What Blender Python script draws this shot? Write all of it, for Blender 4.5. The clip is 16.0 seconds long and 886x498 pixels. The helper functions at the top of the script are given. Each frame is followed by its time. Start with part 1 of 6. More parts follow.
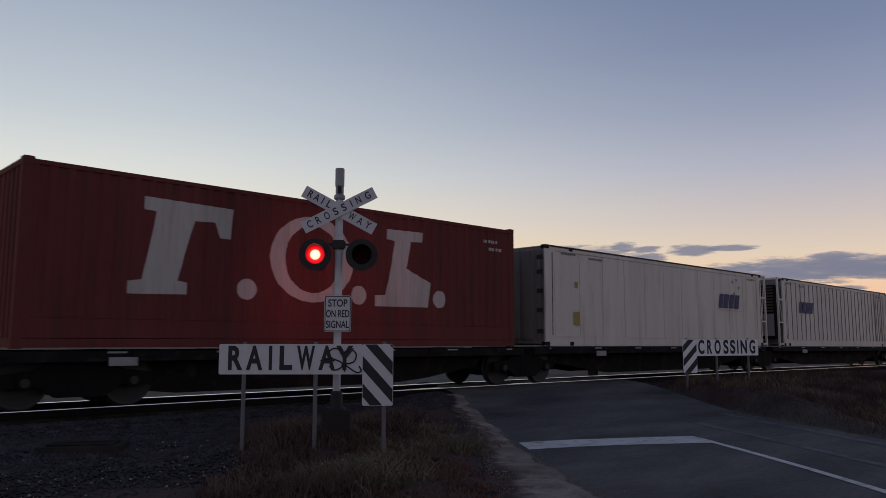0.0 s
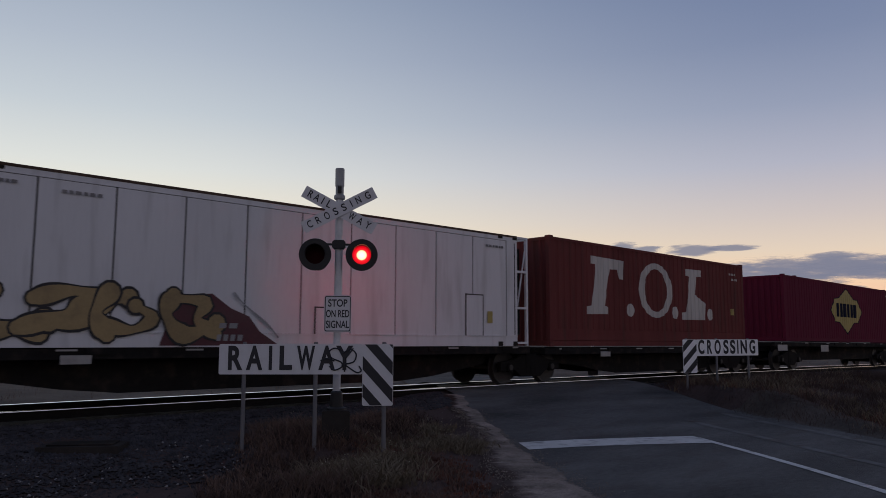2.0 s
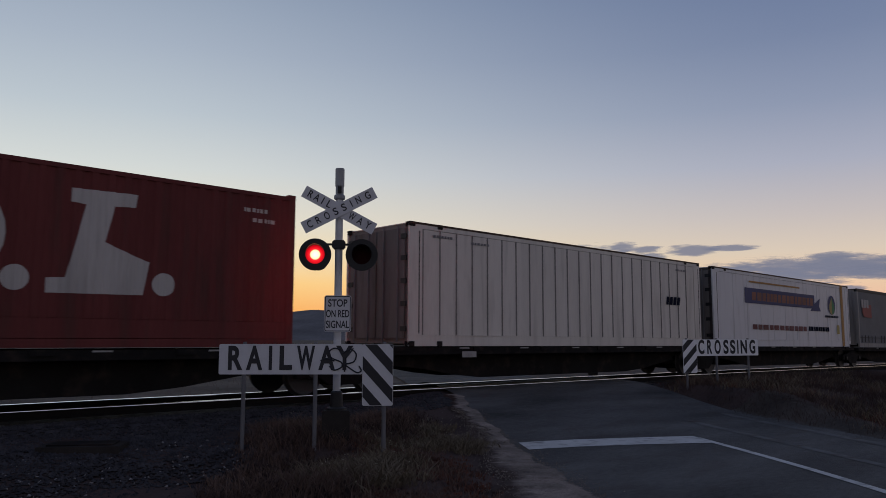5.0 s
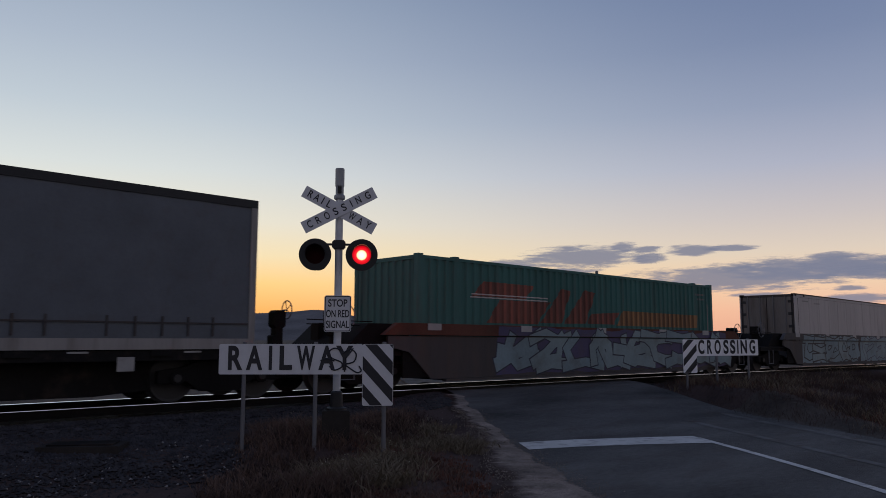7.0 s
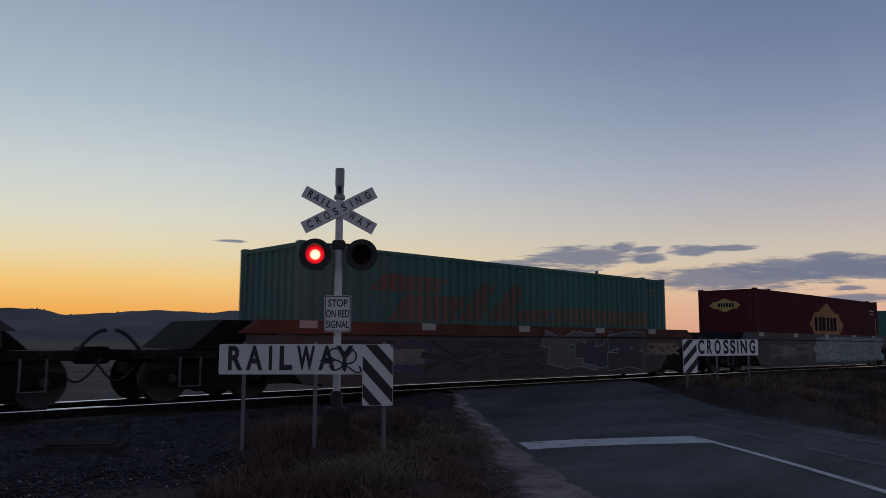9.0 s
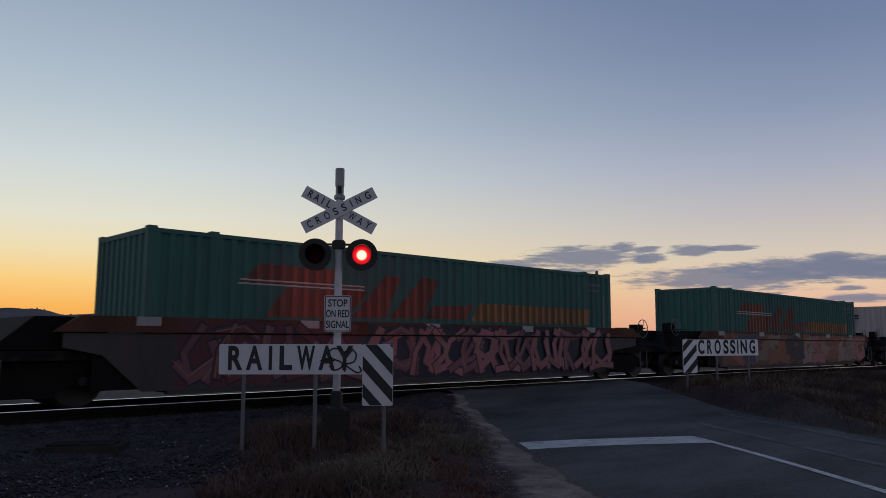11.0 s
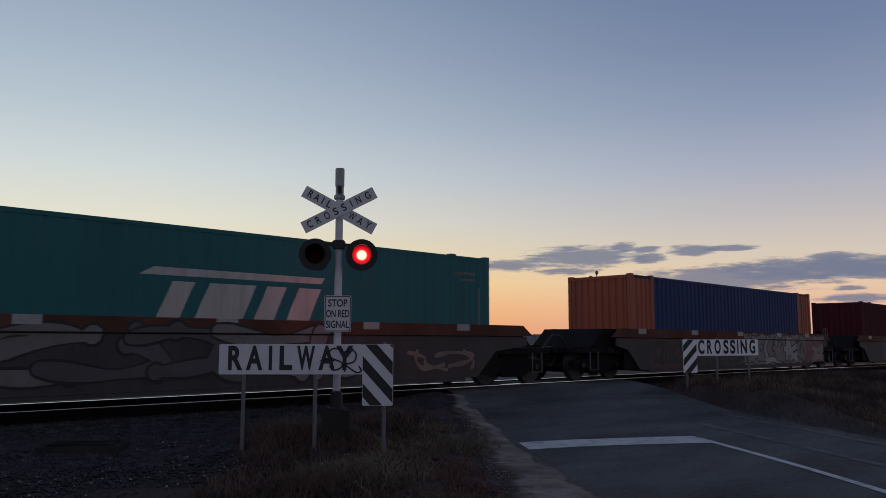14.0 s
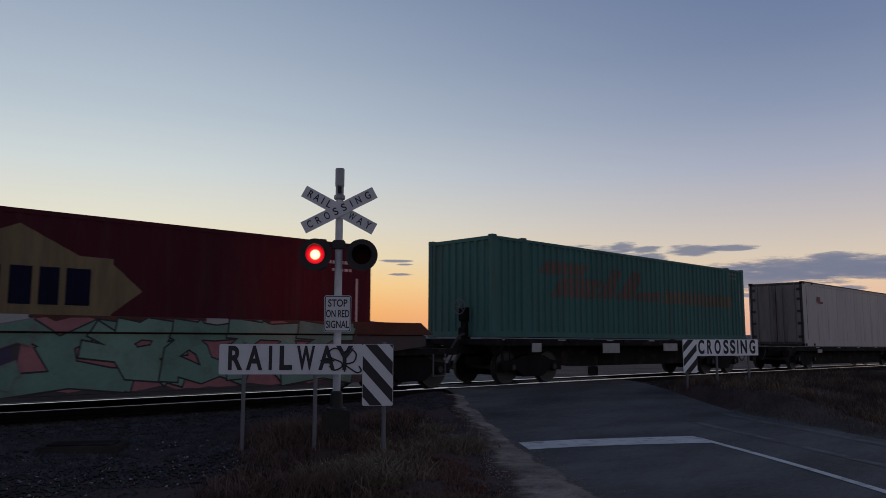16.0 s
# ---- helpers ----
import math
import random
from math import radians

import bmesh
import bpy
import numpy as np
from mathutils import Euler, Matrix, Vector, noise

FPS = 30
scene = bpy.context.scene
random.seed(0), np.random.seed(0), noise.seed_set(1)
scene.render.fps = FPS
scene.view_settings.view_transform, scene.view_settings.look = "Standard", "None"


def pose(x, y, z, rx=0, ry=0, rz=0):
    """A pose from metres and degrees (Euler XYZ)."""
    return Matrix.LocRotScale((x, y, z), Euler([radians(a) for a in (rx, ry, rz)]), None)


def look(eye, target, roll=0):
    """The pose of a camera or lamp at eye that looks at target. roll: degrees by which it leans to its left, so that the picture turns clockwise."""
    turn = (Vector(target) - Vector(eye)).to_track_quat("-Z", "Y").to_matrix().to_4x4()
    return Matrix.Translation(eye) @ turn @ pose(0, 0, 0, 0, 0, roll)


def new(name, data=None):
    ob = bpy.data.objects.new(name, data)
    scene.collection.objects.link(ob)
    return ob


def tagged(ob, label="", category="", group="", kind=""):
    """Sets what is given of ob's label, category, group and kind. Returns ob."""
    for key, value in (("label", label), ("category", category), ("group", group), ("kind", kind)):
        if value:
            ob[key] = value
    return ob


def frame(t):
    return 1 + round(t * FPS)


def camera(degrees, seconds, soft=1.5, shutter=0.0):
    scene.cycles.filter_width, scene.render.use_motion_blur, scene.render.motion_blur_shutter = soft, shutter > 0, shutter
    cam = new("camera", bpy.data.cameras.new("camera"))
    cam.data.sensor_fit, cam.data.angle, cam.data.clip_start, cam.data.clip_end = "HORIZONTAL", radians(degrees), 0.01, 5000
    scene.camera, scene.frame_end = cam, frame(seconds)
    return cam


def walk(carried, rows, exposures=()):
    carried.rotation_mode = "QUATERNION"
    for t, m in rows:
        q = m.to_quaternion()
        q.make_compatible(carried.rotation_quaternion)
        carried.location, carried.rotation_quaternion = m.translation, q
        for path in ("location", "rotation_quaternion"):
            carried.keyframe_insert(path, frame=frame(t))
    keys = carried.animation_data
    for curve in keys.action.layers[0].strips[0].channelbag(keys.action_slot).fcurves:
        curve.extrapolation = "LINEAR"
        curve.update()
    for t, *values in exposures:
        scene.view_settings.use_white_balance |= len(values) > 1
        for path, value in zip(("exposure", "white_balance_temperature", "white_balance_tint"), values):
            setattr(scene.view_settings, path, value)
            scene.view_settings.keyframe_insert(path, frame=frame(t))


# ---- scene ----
cam = camera(60.32, 16.0, soft=0.8, shutter=0.05)
EYE = (0.0, 0.0, 1.276)
AIM = (math.sin(0.7601) * math.cos(0.11643), math.cos(0.7601) * math.cos(0.11643), math.sin(0.11643))
STAND = look(EYE, [e + a for e, a in zip(EYE, AIM)], 0.0)
walk(cam, [(0.0, STAND), (16.0, STAND)], exposures=[(0.0, 0.18, 7000, 14), (0.5, 0.27, 7000, 14), (1.0, 0.2, 7000, 14), (3.4, 0.28, 7000, 14), (4.0, 0.06, 6800, 12), (4.3, 0.04, 6800, 12), (6.3, 0.27, 6850, 13), (6.6, 0.27, 6850, 13), (7.6, 0.05, 6600, 11), (8.0, 0.02, 6600, 11), (8.5, 0.09, 6650, 11), (9.0, -0.04, 6500, 10), (10.2, 0.02, 6500, 10), (11.5, 0.08, 6550, 10), (12.0, -0.07, 6450, 10), (12.5, 0.06, 6550, 10), (13.0, 0.06, 6550, 10), (13.5, -0.02, 6550, 10), (14.0, 0.08, 6550, 10), (14.5, 0.02, 6550, 10), (15.0, 0.06, 6600, 11), (15.5, 0.0, 6550, 10), (16.0, 0.07, 6600, 11)])

# ---- light: the sky after sunset, glowing where the sun went down ----
SUN_AZ = 8.0   # degrees from +y towards +x
GLOW_SIDE = ((0, 232, 148, 76), (2, 244, 176, 88), (4, 245, 202, 126), (6, 234, 217, 174), (8.4, 221, 219, 202), (12, 201, 210, 211),
             (16, 178, 192, 203), (20.4, 159, 174, 192), (25, 140, 157, 179), (45, 108, 127, 156))
CROSS_SIDE = ((0, 218, 163, 142), (2, 225, 179, 154), (4, 223, 196, 168), (6, 207, 195, 181), (8.4, 188, 183, 184), (12, 160, 167, 186),
              (16, 134, 147, 173), (20.4, 113, 129, 160), (25, 98, 116, 151), (45, 80, 98, 136))
BACK_SIDE = ((0, 128, 126, 136), (4, 144, 141, 147), (9, 157, 153, 155), (16, 148, 149, 160), (25, 120, 127, 150), (45, 90, 103, 136))


def linear(c):
    c /= 255
    return c / 12.92 if c < 0.04045 else ((c + 0.055) / 1.055) ** 2.4


world = bpy.data.worlds.new("dusk")
scene.world = world
world.use_nodes = True
wn = world.node_tree


def build_sky():
    n, l = wn.nodes.new, wn.links.new
    tc, nrm, sep = n("ShaderNodeTexCoord"), n("ShaderNodeVectorMath"), n("ShaderNodeSeparateXYZ")
    nrm.operation = "NORMALIZE"
    l(tc.outputs["Generated"], nrm.inputs[0]), l(nrm.outputs[0], sep.inputs[0])

    def calc(op, a, b=None):
        m = n("ShaderNodeMath")
        m.operation = op
        for k, s in enumerate((a, b)):
            if s is None:
                continue
            if isinstance(s, (int, float)):
                m.inputs[k].default_value = s
            else:
                l(s, m.inputs[k])
        return m.outputs[0]
    height = calc("DIVIDE", calc("ARCSINE", sep.outputs[2]), radians(45))
    flat = calc("SQRT", calc("ADD", calc("MULTIPLY", sep.outputs[0], sep.outputs[0]), calc("MULTIPLY", sep.outputs[1], sep.outputs[1])))
    dot = calc("ADD", calc("MULTIPLY", sep.outputs[0], math.sin(radians(SUN_AZ))), calc("MULTIPLY", sep.outputs[1], math.cos(radians(SUN_AZ))))
    away = calc("DIVIDE", calc("ARCCOSINE", calc("MULTIPLY", calc("DIVIDE", dot, calc("MAXIMUM", flat, 0.0001)), 0.9999)), math.pi)
    tones = []
    for stops in (GLOW_SIDE, CROSS_SIDE, BACK_SIDE):
        ramp = n("ShaderNodeValToRGB")
        el = ramp.color_ramp.elements
        while len(el) < len(stops):
            el.new(0.5)
        for e, (deg, r, g, b) in zip(el, stops):
            e.position = deg / 45
            e.color = (linear(r), linear(g), linear(b), 1)
        l(height, ramp.inputs[0])
        tones.append(ramp.outputs[0])
    out = tones[0]
    for tone, a0, a1 in ((tones[1], 9, 66), (tones[2], 62, 150)):
        mr, mx = n("ShaderNodeMapRange"), n("ShaderNodeMix")
        mr.interpolation_type, mx.data_type = "SMOOTHSTEP", "RGBA"
        mr.inputs[1].default_value, mr.inputs[2].default_value = a0 / 180, a1 / 180
        l(away, mr.inputs[0]), l(mr.outputs[0], mx.inputs["Factor"]), l(out, mx.inputs["A"]), l(tone, mx.inputs["B"])
        out = mx.outputs["Result"]
    l(out, wn.nodes["Background"].inputs[0])
    wn.nodes["Background"].inputs[1].default_value = 1.0


build_sky()


# ---- materials ----
def mat(name, color, rough=0.7, metal=0.0, var=0.25, scale=4.0, bump=0.0, bump_scale=60.0, grime=0.0, streak=False):
    """Painted or raw surface: two scales of tone, optional dirt and relief."""
    m = bpy.data.materials.new(name)
    m.use_nodes = True
    nt, bs = m.node_tree, m.node_tree.nodes["Principled BSDF"]
    n, l = nt.nodes.new, nt.links.new
    tc = n("ShaderNodeTexCoord")
    src = tc.outputs["Object"]
    if streak:
        mp = n("ShaderNodeMapping")
        mp.inputs["Scale"].default_value = (1.0, 1.0, 0.12) if streak is True else streak[:3]
        mp.inputs["Rotation"].default_value[2] = 0.0 if streak is True else radians(streak[3])
        l(src, mp.inputs[0])
        src = mp.outputs[0]
    big, fine = n("ShaderNodeTexNoise"), n("ShaderNodeTexNoise")
    big.inputs["Scale"].default_value, fine.inputs["Scale"].default_value = scale * 0.3, scale * 6
    big.inputs["Detail"].default_value, fine.inputs["Detail"].default_value = 6, 4
    l(src, big.inputs[0]), l(src, fine.inputs[0])
    add = n("ShaderNodeMath")
    add.operation = "MULTIPLY_ADD"
    add.inputs[1].default_value = 0.4
    l(fine.outputs[0], add.inputs[0]), l(big.outputs[0], add.inputs[2])
    mr = n("ShaderNodeMapRange")
    mr.inputs[1].default_value, mr.inputs[2].default_value = 0.4, 1.0
    mr.inputs[3].default_value, mr.inputs[4].default_value = 1 - var, 1 + var
    l(add.outputs[0], mr.inputs[0])
    mul = n("ShaderNodeVectorMath")
    mul.operation = "SCALE"
    mul.inputs[0].default_value = color
    l(mr.outputs[0], mul.inputs["Scale"])
    out = mul.outputs[0]
    if grime:
        gn = n("ShaderNodeTexNoise")
        gn.inputs["Scale"].default_value, gn.inputs["Detail"].default_value = scale * 0.8, 8
        l(src, gn.inputs[0])
        gr = n("ShaderNodeMapRange")
        gr.inputs[1].default_value, gr.inputs[2].default_value = 0.52, 0.72
        gr.inputs[3].default_value, gr.inputs[4].default_value = 0.0, grime
        l(gn.outputs[0], gr.inputs[0])
        mx = n("ShaderNodeMix")
        mx.data_type = "RGBA"
        mx.inputs["B"].default_value = (0.07, 0.05, 0.04, 1)
        l(gr.outputs[0], mx.inputs["Factor"]), l(out, mx.inputs["A"])
        out = mx.outputs["Result"]
    l(out, bs.inputs["Base Color"])
    bs.inputs["Roughness"].default_value, bs.inputs["Metallic"].default_value = rough, metal
    if rough >= 0.8:
        bs.inputs["Specular IOR Level"].default_value = 0.1
    if bump:
        bn, bp = n("ShaderNodeTexNoise"), n("ShaderNodeBump")
        bn.inputs["Scale"].default_value, bn.inputs["Detail"].default_value = bump_scale, 5
        l(tc.outputs["Object"], bn.inputs[0])
        bp.inputs["Strength"].default_value, bp.inputs["Distance"].default_value = bump, 0.02
        l(bn.outputs[0], bp.inputs["Height"]), l(bp.outputs[0], bs.inputs["Normal"])
    return m


def glow(name, stops):
    """A lit lens: hot in its middle, coloured towards its rim; stops: radius and colour."""
    m = bpy.data.materials.new(name)
    m.use_nodes = True
    nt, bs = m.node_tree, m.node_tree.nodes["Principled BSDF"]
    n, l = nt.nodes.new, nt.links.new
    tc, ln, mr, ramp = n("ShaderNodeTexCoord"), n("ShaderNodeVectorMath"), n("ShaderNodeMapRange"), n("ShaderNodeValToRGB")
    ln.operation = "LENGTH"
    l(tc.outputs["Object"], ln.inputs[0]), l(ln.outputs["Value"], mr.inputs[0])
    mr.inputs[1].default_value, mr.inputs[2].default_value = 0.0, 0.15
    el = ramp.color_ramp.elements
    while len(el) < len(stops):
        el.new(0.5)
    for e, (r, c) in zip(el, stops):
        e.position, e.color = r / 0.15, (*c, 1)
    l(mr.outputs[0], ramp.inputs[0]), l(ramp.outputs[0], bs.inputs["Emission Color"])
    bs.inputs["Base Color"].default_value = (0.3, 0.01, 0.01, 1)
    bs.inputs["Emission Strength"].default_value = 1.0
    return m


def vapour(name, color):
    """Thin far cloud of the backdrop: ragged towards its rim, where the sky shows through."""
    m = bpy.data.materials.new(name)
    m.use_nodes = True
    nt = m.node_tree
    n, l = nt.nodes.new, nt.links.new
    nt.nodes.remove(nt.nodes["Principled BSDF"])
    em, tr, c = n("ShaderNodeEmission"), n("ShaderNodeBsdfTransparent"), n("ShaderNodeMixShader")
    em.inputs[0].default_value = (*color, 1)
    tc, mp, nz, ln, sq, rim, mr = n("ShaderNodeTexCoord"), n("ShaderNodeMapping"), n("ShaderNodeTexNoise"), n("ShaderNodeVectorMath"), n("ShaderNodeMath"), n("ShaderNodeMath"), n("ShaderNodeMapRange")
    mp.inputs["Scale"].default_value = (0.0065, 0.0065, 0.05)
    nz.inputs["Scale"].default_value, nz.inputs["Detail"].default_value, nz.inputs["Roughness"].default_value = 1.25, 9, 0.70
    l(tc.outputs["Object"], mp.inputs[0]), l(mp.outputs[0], nz.inputs[0])
    ln.operation, sq.operation, rim.operation = "LENGTH", "POWER", "SUBTRACT"
    l(tc.outputs["UV"], ln.inputs[0]), l(ln.outputs["Value"], sq.inputs[0])
    sq.inputs[1].default_value = 1.7
    wide = n("ShaderNodeMath")
    wide.operation = "MULTIPLY"
    wide.inputs[1].default_value = 1.95
    l(nz.outputs[0], wide.inputs[0])
    l(wide.outputs[0], rim.inputs[0]), l(sq.outputs[0], rim.inputs[1])
    mr.interpolation_type = "SMOOTHSTEP"
    mr.inputs[1].default_value, mr.inputs[2].default_value, mr.inputs[3].default_value, mr.inputs[4].default_value = 0.20, 0.78, 0.0, 0.88
    l(rim.outputs[0], mr.inputs[0])
    l(mr.outputs[0], c.inputs[0]), l(tr.outputs[0], c.inputs[1]), l(em.outputs[0], c.inputs[2])
    l(c.outputs[0], nt.nodes["Material Output"].inputs[0])
    return m


RED = mat("red container paint", (0.160, 0.044, 0.041), 0.82, var=0.25, grime=0.5, streak=True)
MAROON = mat("maroon container paint", (0.098, 0.028, 0.044), 0.82, var=0.25, grime=0.2, streak=True)
CRIMSON = mat("crimson container paint", (0.125, 0.014, 0.034), 0.8, var=0.22, grime=0.12, streak=True)
DKRED = mat("dark red container paint", (0.072, 0.016, 0.022), 0.8, var=0.25, grime=0.3, streak=True)
WHITE = mat("white reefer paint", (0.66, 0.61, 0.55), 0.5, var=0.14, grime=0.26, streak=True)
WHITE2 = mat("clean white reefer paint", (0.63, 0.63, 0.65), 0.45, var=0.08, grime=0.25, streak=True)
GREY = mat("off-white container paint", (0.42, 0.39, 0.38), 0.55, var=0.15, grime=0.3, streak=True)
GREEN = mat("weathered green container paint", (0.038, 0.132, 0.114), 0.75, var=0.25, grime=0.4, streak=True)
TEAL = mat("teal container paint", (0.006, 0.122, 0.128), 0.65, var=0.15, grime=0.2, streak=True)
BLUE = mat("blue container paint", (0.009, 0.028, 0.115), 0.7, var=0.2, grime=0.3, streak=True)
ORANGE = mat("orange container paint", (0.33, 0.066, 0.026), 0.55, var=0.2, grime=0.4, streak=True)
CURTAIN = mat("slate curtain tarpaulin", (0.098, 0.11, 0.128), 0.6, var=0.2, grime=0.2, bump=0.2, bump_scale=6)
CREAM = mat("faded cream lettering paint", (0.50, 0.46, 0.43), 0.6, var=0.2, grime=0.3, streak=True)
FADED = mat("faded orange paint", (0.25, 0.066, 0.04), 0.7, var=0.55, grime=0.4, streak=True)
FADEY = mat("faded yellow ochre paint", (0.31, 0.145, 0.045), 0.65, var=0.35, grime=0.4, streak=True)
FADEDARK = mat("dark orange paint", (0.145, 0.055, 0.038), 0.75, var=0.6, grime=0.6, streak=True)
FAINTRED = mat("nearly worn off orange paint", (0.185, 0.062, 0.042), 0.75, var=0.5, grime=0.4, streak=True)
FAINTOCHRE = mat("nearly worn off ochre paint", (0.18, 0.10, 0.045), 0.75, var=0.5, grime=0.4, streak=True)
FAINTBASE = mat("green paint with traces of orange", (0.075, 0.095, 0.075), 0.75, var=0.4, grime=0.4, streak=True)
FADEBROWN = mat("dark ochre paint", (0.165, 0.08, 0.035), 0.7, var=0.4, grime=0.5, streak=True)
OCHRE = mat("worn ochre emblem paint", (0.18, 0.125, 0.06), 0.7, var=0.4, grime=0.5, streak=True)
YELLOW = mat("yellow paint", (0.35, 0.27, 0.07), 0.55, var=0.2, grime=0.2)
NAVY = mat("navy blue paint", (0.007, 0.009, 0.024), 0.85, var=0.15)
BLACK = mat("black paint", (0.012, 0.012, 0.013), 0.6, var=0.3)
STEEL = mat("grimy black wagon steel", (0.014, 0.013, 0.013), 0.85, var=0.4, grime=0.4)
SOOT = mat("brake dust black iron", (0.010, 0.009, 0.009), 0.8, var=0.4)
RUST = mat("rusty brown wagon steel", (0.108, 0.047, 0.034), 0.8, var=0.35, grime=0.6)
DIRTYEND = mat("dirty stained white end paint", (0.15, 0.135, 0.125), 0.7, var=0.35, grime=0.95, streak=True)
PATCHRED = mat("bright red patch paint", (0.26, 0.045, 0.04), 0.6, var=0.15, grime=0.2)
DUSTY = mat("faded data plate", (0.15, 0.135, 0.13), 0.7, var=0.3, grime=0.7, scale=6)
WELLGREY = mat("grimy grey wagon and gap shade paint", (0.052, 0.045, 0.045), 0.75, var=0.35, grime=0.6, streak=True)
WHEEL = mat("worn wheel steel", (0.022, 0.020, 0.020), 0.6, 0.0, var=0.3)
RAILTOP = mat("polished rail steel", (0.74, 0.76, 0.80), 0.14, 1.0, var=0.08)
RAILRUST = mat("rail web rust", (0.011, 0.009, 0.008), 0.85, var=0.3)
SEAM = mat("grimy shaded panel joint", (0.22, 0.205, 0.19), 0.8, var=0.3)
RIB = mat("dusty side rib", (0.19, 0.175, 0.16), 0.7, var=0.3, grime=0.4)
DOORWHITE = mat("stained pale door paint", (0.50, 0.46, 0.42), 0.65, var=0.3, grime=0.6, streak=True)
REARGLOW = glow("lit red rear lens", ((0.0, (150.0, 7.0, 9.0)), (0.15, (150.0, 7.0, 9.0))))
PALEBLUE = mat("faded pale blue paint", (0.14, 0.24, 0.33), 0.6, var=0.2, grime=0.2)
MARKBLUE = mat("blue lettering paint", (0.022, 0.030, 0.12), 0.6, var=0.2, grime=0.15)
LEAF = mat("leaf green paint", (0.03, 0.21, 0.075), 0.6, var=0.15)
PLATE = mat("white placard", (0.34, 0.33, 0.32), 0.6, var=0.15, grime=0.3)
BELLGREY = mat("grey bell housing", (0.30, 0.31, 0.32), 0.5, 0.2, var=0.2, grime=0.3)
ENDGREY = mat("weathered grey end wall", (0.29, 0.27, 0.255), 0.7, var=0.25, grime=0.5, streak=True)
AMBER = mat("amber stripe paint", (0.42, 0.21, 0.05), 0.6, var=0.25, grime=0.3)
GALV = mat("galvanised steel post", (0.15, 0.15, 0.16), 0.6, 0.2, var=0.2)
SIGNWHITE = mat("white sign sheeting", (0.63, 0.63, 0.65), 0.5, var=0.06, grime=0.15)
# lighter copy of the sign white, brightening the board whose facing leaves it dim
SIGNBRIGHT = mat("bright white sign sheeting", (0.82, 0.82, 0.84), 0.5, var=0.05, grime=0.08)
SIGNBLACK = mat("black sign sheeting", (0.012, 0.013, 0.02), 0.5, var=0.1)
MASTWHITE = mat("white painted mast", (0.62, 0.62, 0.63), 0.5, var=0.1, grime=0.3)
LENSOFF = mat("dark red lens glass", (0.02, 0.002, 0.003), 0.85, var=0.1)
# the outer red stops paint the lamp's halo onto an enlarged lens
LENSON = glow("lit red lens and halo", ((0.0, (4.5, 2.4, 1.1)), (0.060, (3.6, 1.4, 0.7)), (0.084, (1.1, 0.02, 0.035)), (0.115, (0.72, 0.004, 0.012)), (0.147, (0.30, 0.002, 0.008))))
ASPHALT = mat("old asphalt", (0.100, 0.096, 0.093), 0.85, var=0.55, scale=3.0, bump=0.8, bump_scale=160, grime=0.35, streak=(0.35, 1.0, 1.0, -54.4))
PAINTLINE = mat("worn white road paint", (0.50, 0.485, 0.46), 0.7, var=0.15, grime=0.6, scale=6)
EARTH = mat("dry earth and dead grass", (0.063, 0.042, 0.037), 0.95, var=0.6, scale=1.6, bump=0.8, bump_scale=30)
BALLAST = mat("dark ballast stone", (0.049, 0.046, 0.050), 0.85, var=0.6, scale=14, bump=1.0, bump_scale=40)
FIELD = mat("pale dry field", (0.098, 0.079, 0.067), 0.95, var=0.5, scale=0.9, bump=0.6, bump_scale=20)
STRAW = mat("dry straw grass", (0.14, 0.092, 0.072), 0.9, var=0.5, scale=3)
CLOUD = vapour("evening cloud", (0.165, 0.186, 0.265))
GRAVEL = mat("pale gravel shoulder", (0.225, 0.18, 0.152), 0.95, var=0.7, scale=6, bump=1.0, bump_scale=45, grime=0.6)
OLDPAINT = mat("worn out road paint", (0.116, 0.113, 0.110), 0.85, var=0.5, scale=4, grime=0.85)
RUSSET = mat("russet dead weed", (0.125, 0.053, 0.037), 0.9, var=0.5, scale=3)
DARKBASE = mat("damp mossy concrete", (0.034, 0.030, 0.028), 0.9, var=0.4, bump=0.4)
FLOWER = mat("pale seed head", (0.30, 0.27, 0.20), 0.9, var=0.3)
BANKGRASS = mat("dark dead bank grass", (0.066, 0.044, 0.037), 0.9, var=0.5, scale=3)
DIRT = mat("grey-brown dirt", (0.068, 0.055, 0.047), 0.95, var=0.6, scale=2.0, bump=0.8, bump_scale=30)
GRIT = mat("brown road grit", (0.22, 0.183, 0.156), 0.95, var=0.6, scale=9)
EDGEDARK = mat("rust stained roof edge", (0.09, 0.06, 0.045), 0.8, var=0.5, grime=0.5, scale=3)
PEBBLE = mat("pale pebble", (0.22, 0.20, 0.19), 0.9, var=0.5, scale=9)
SCRUB = mat("grey-green weed", (0.155, 0.122, 0.085), 0.9, var=0.5, scale=3)
HILL = mat("far wooded hill", (0.126, 0.117, 0.121), 1.0, var=0.4, scale=0.02)


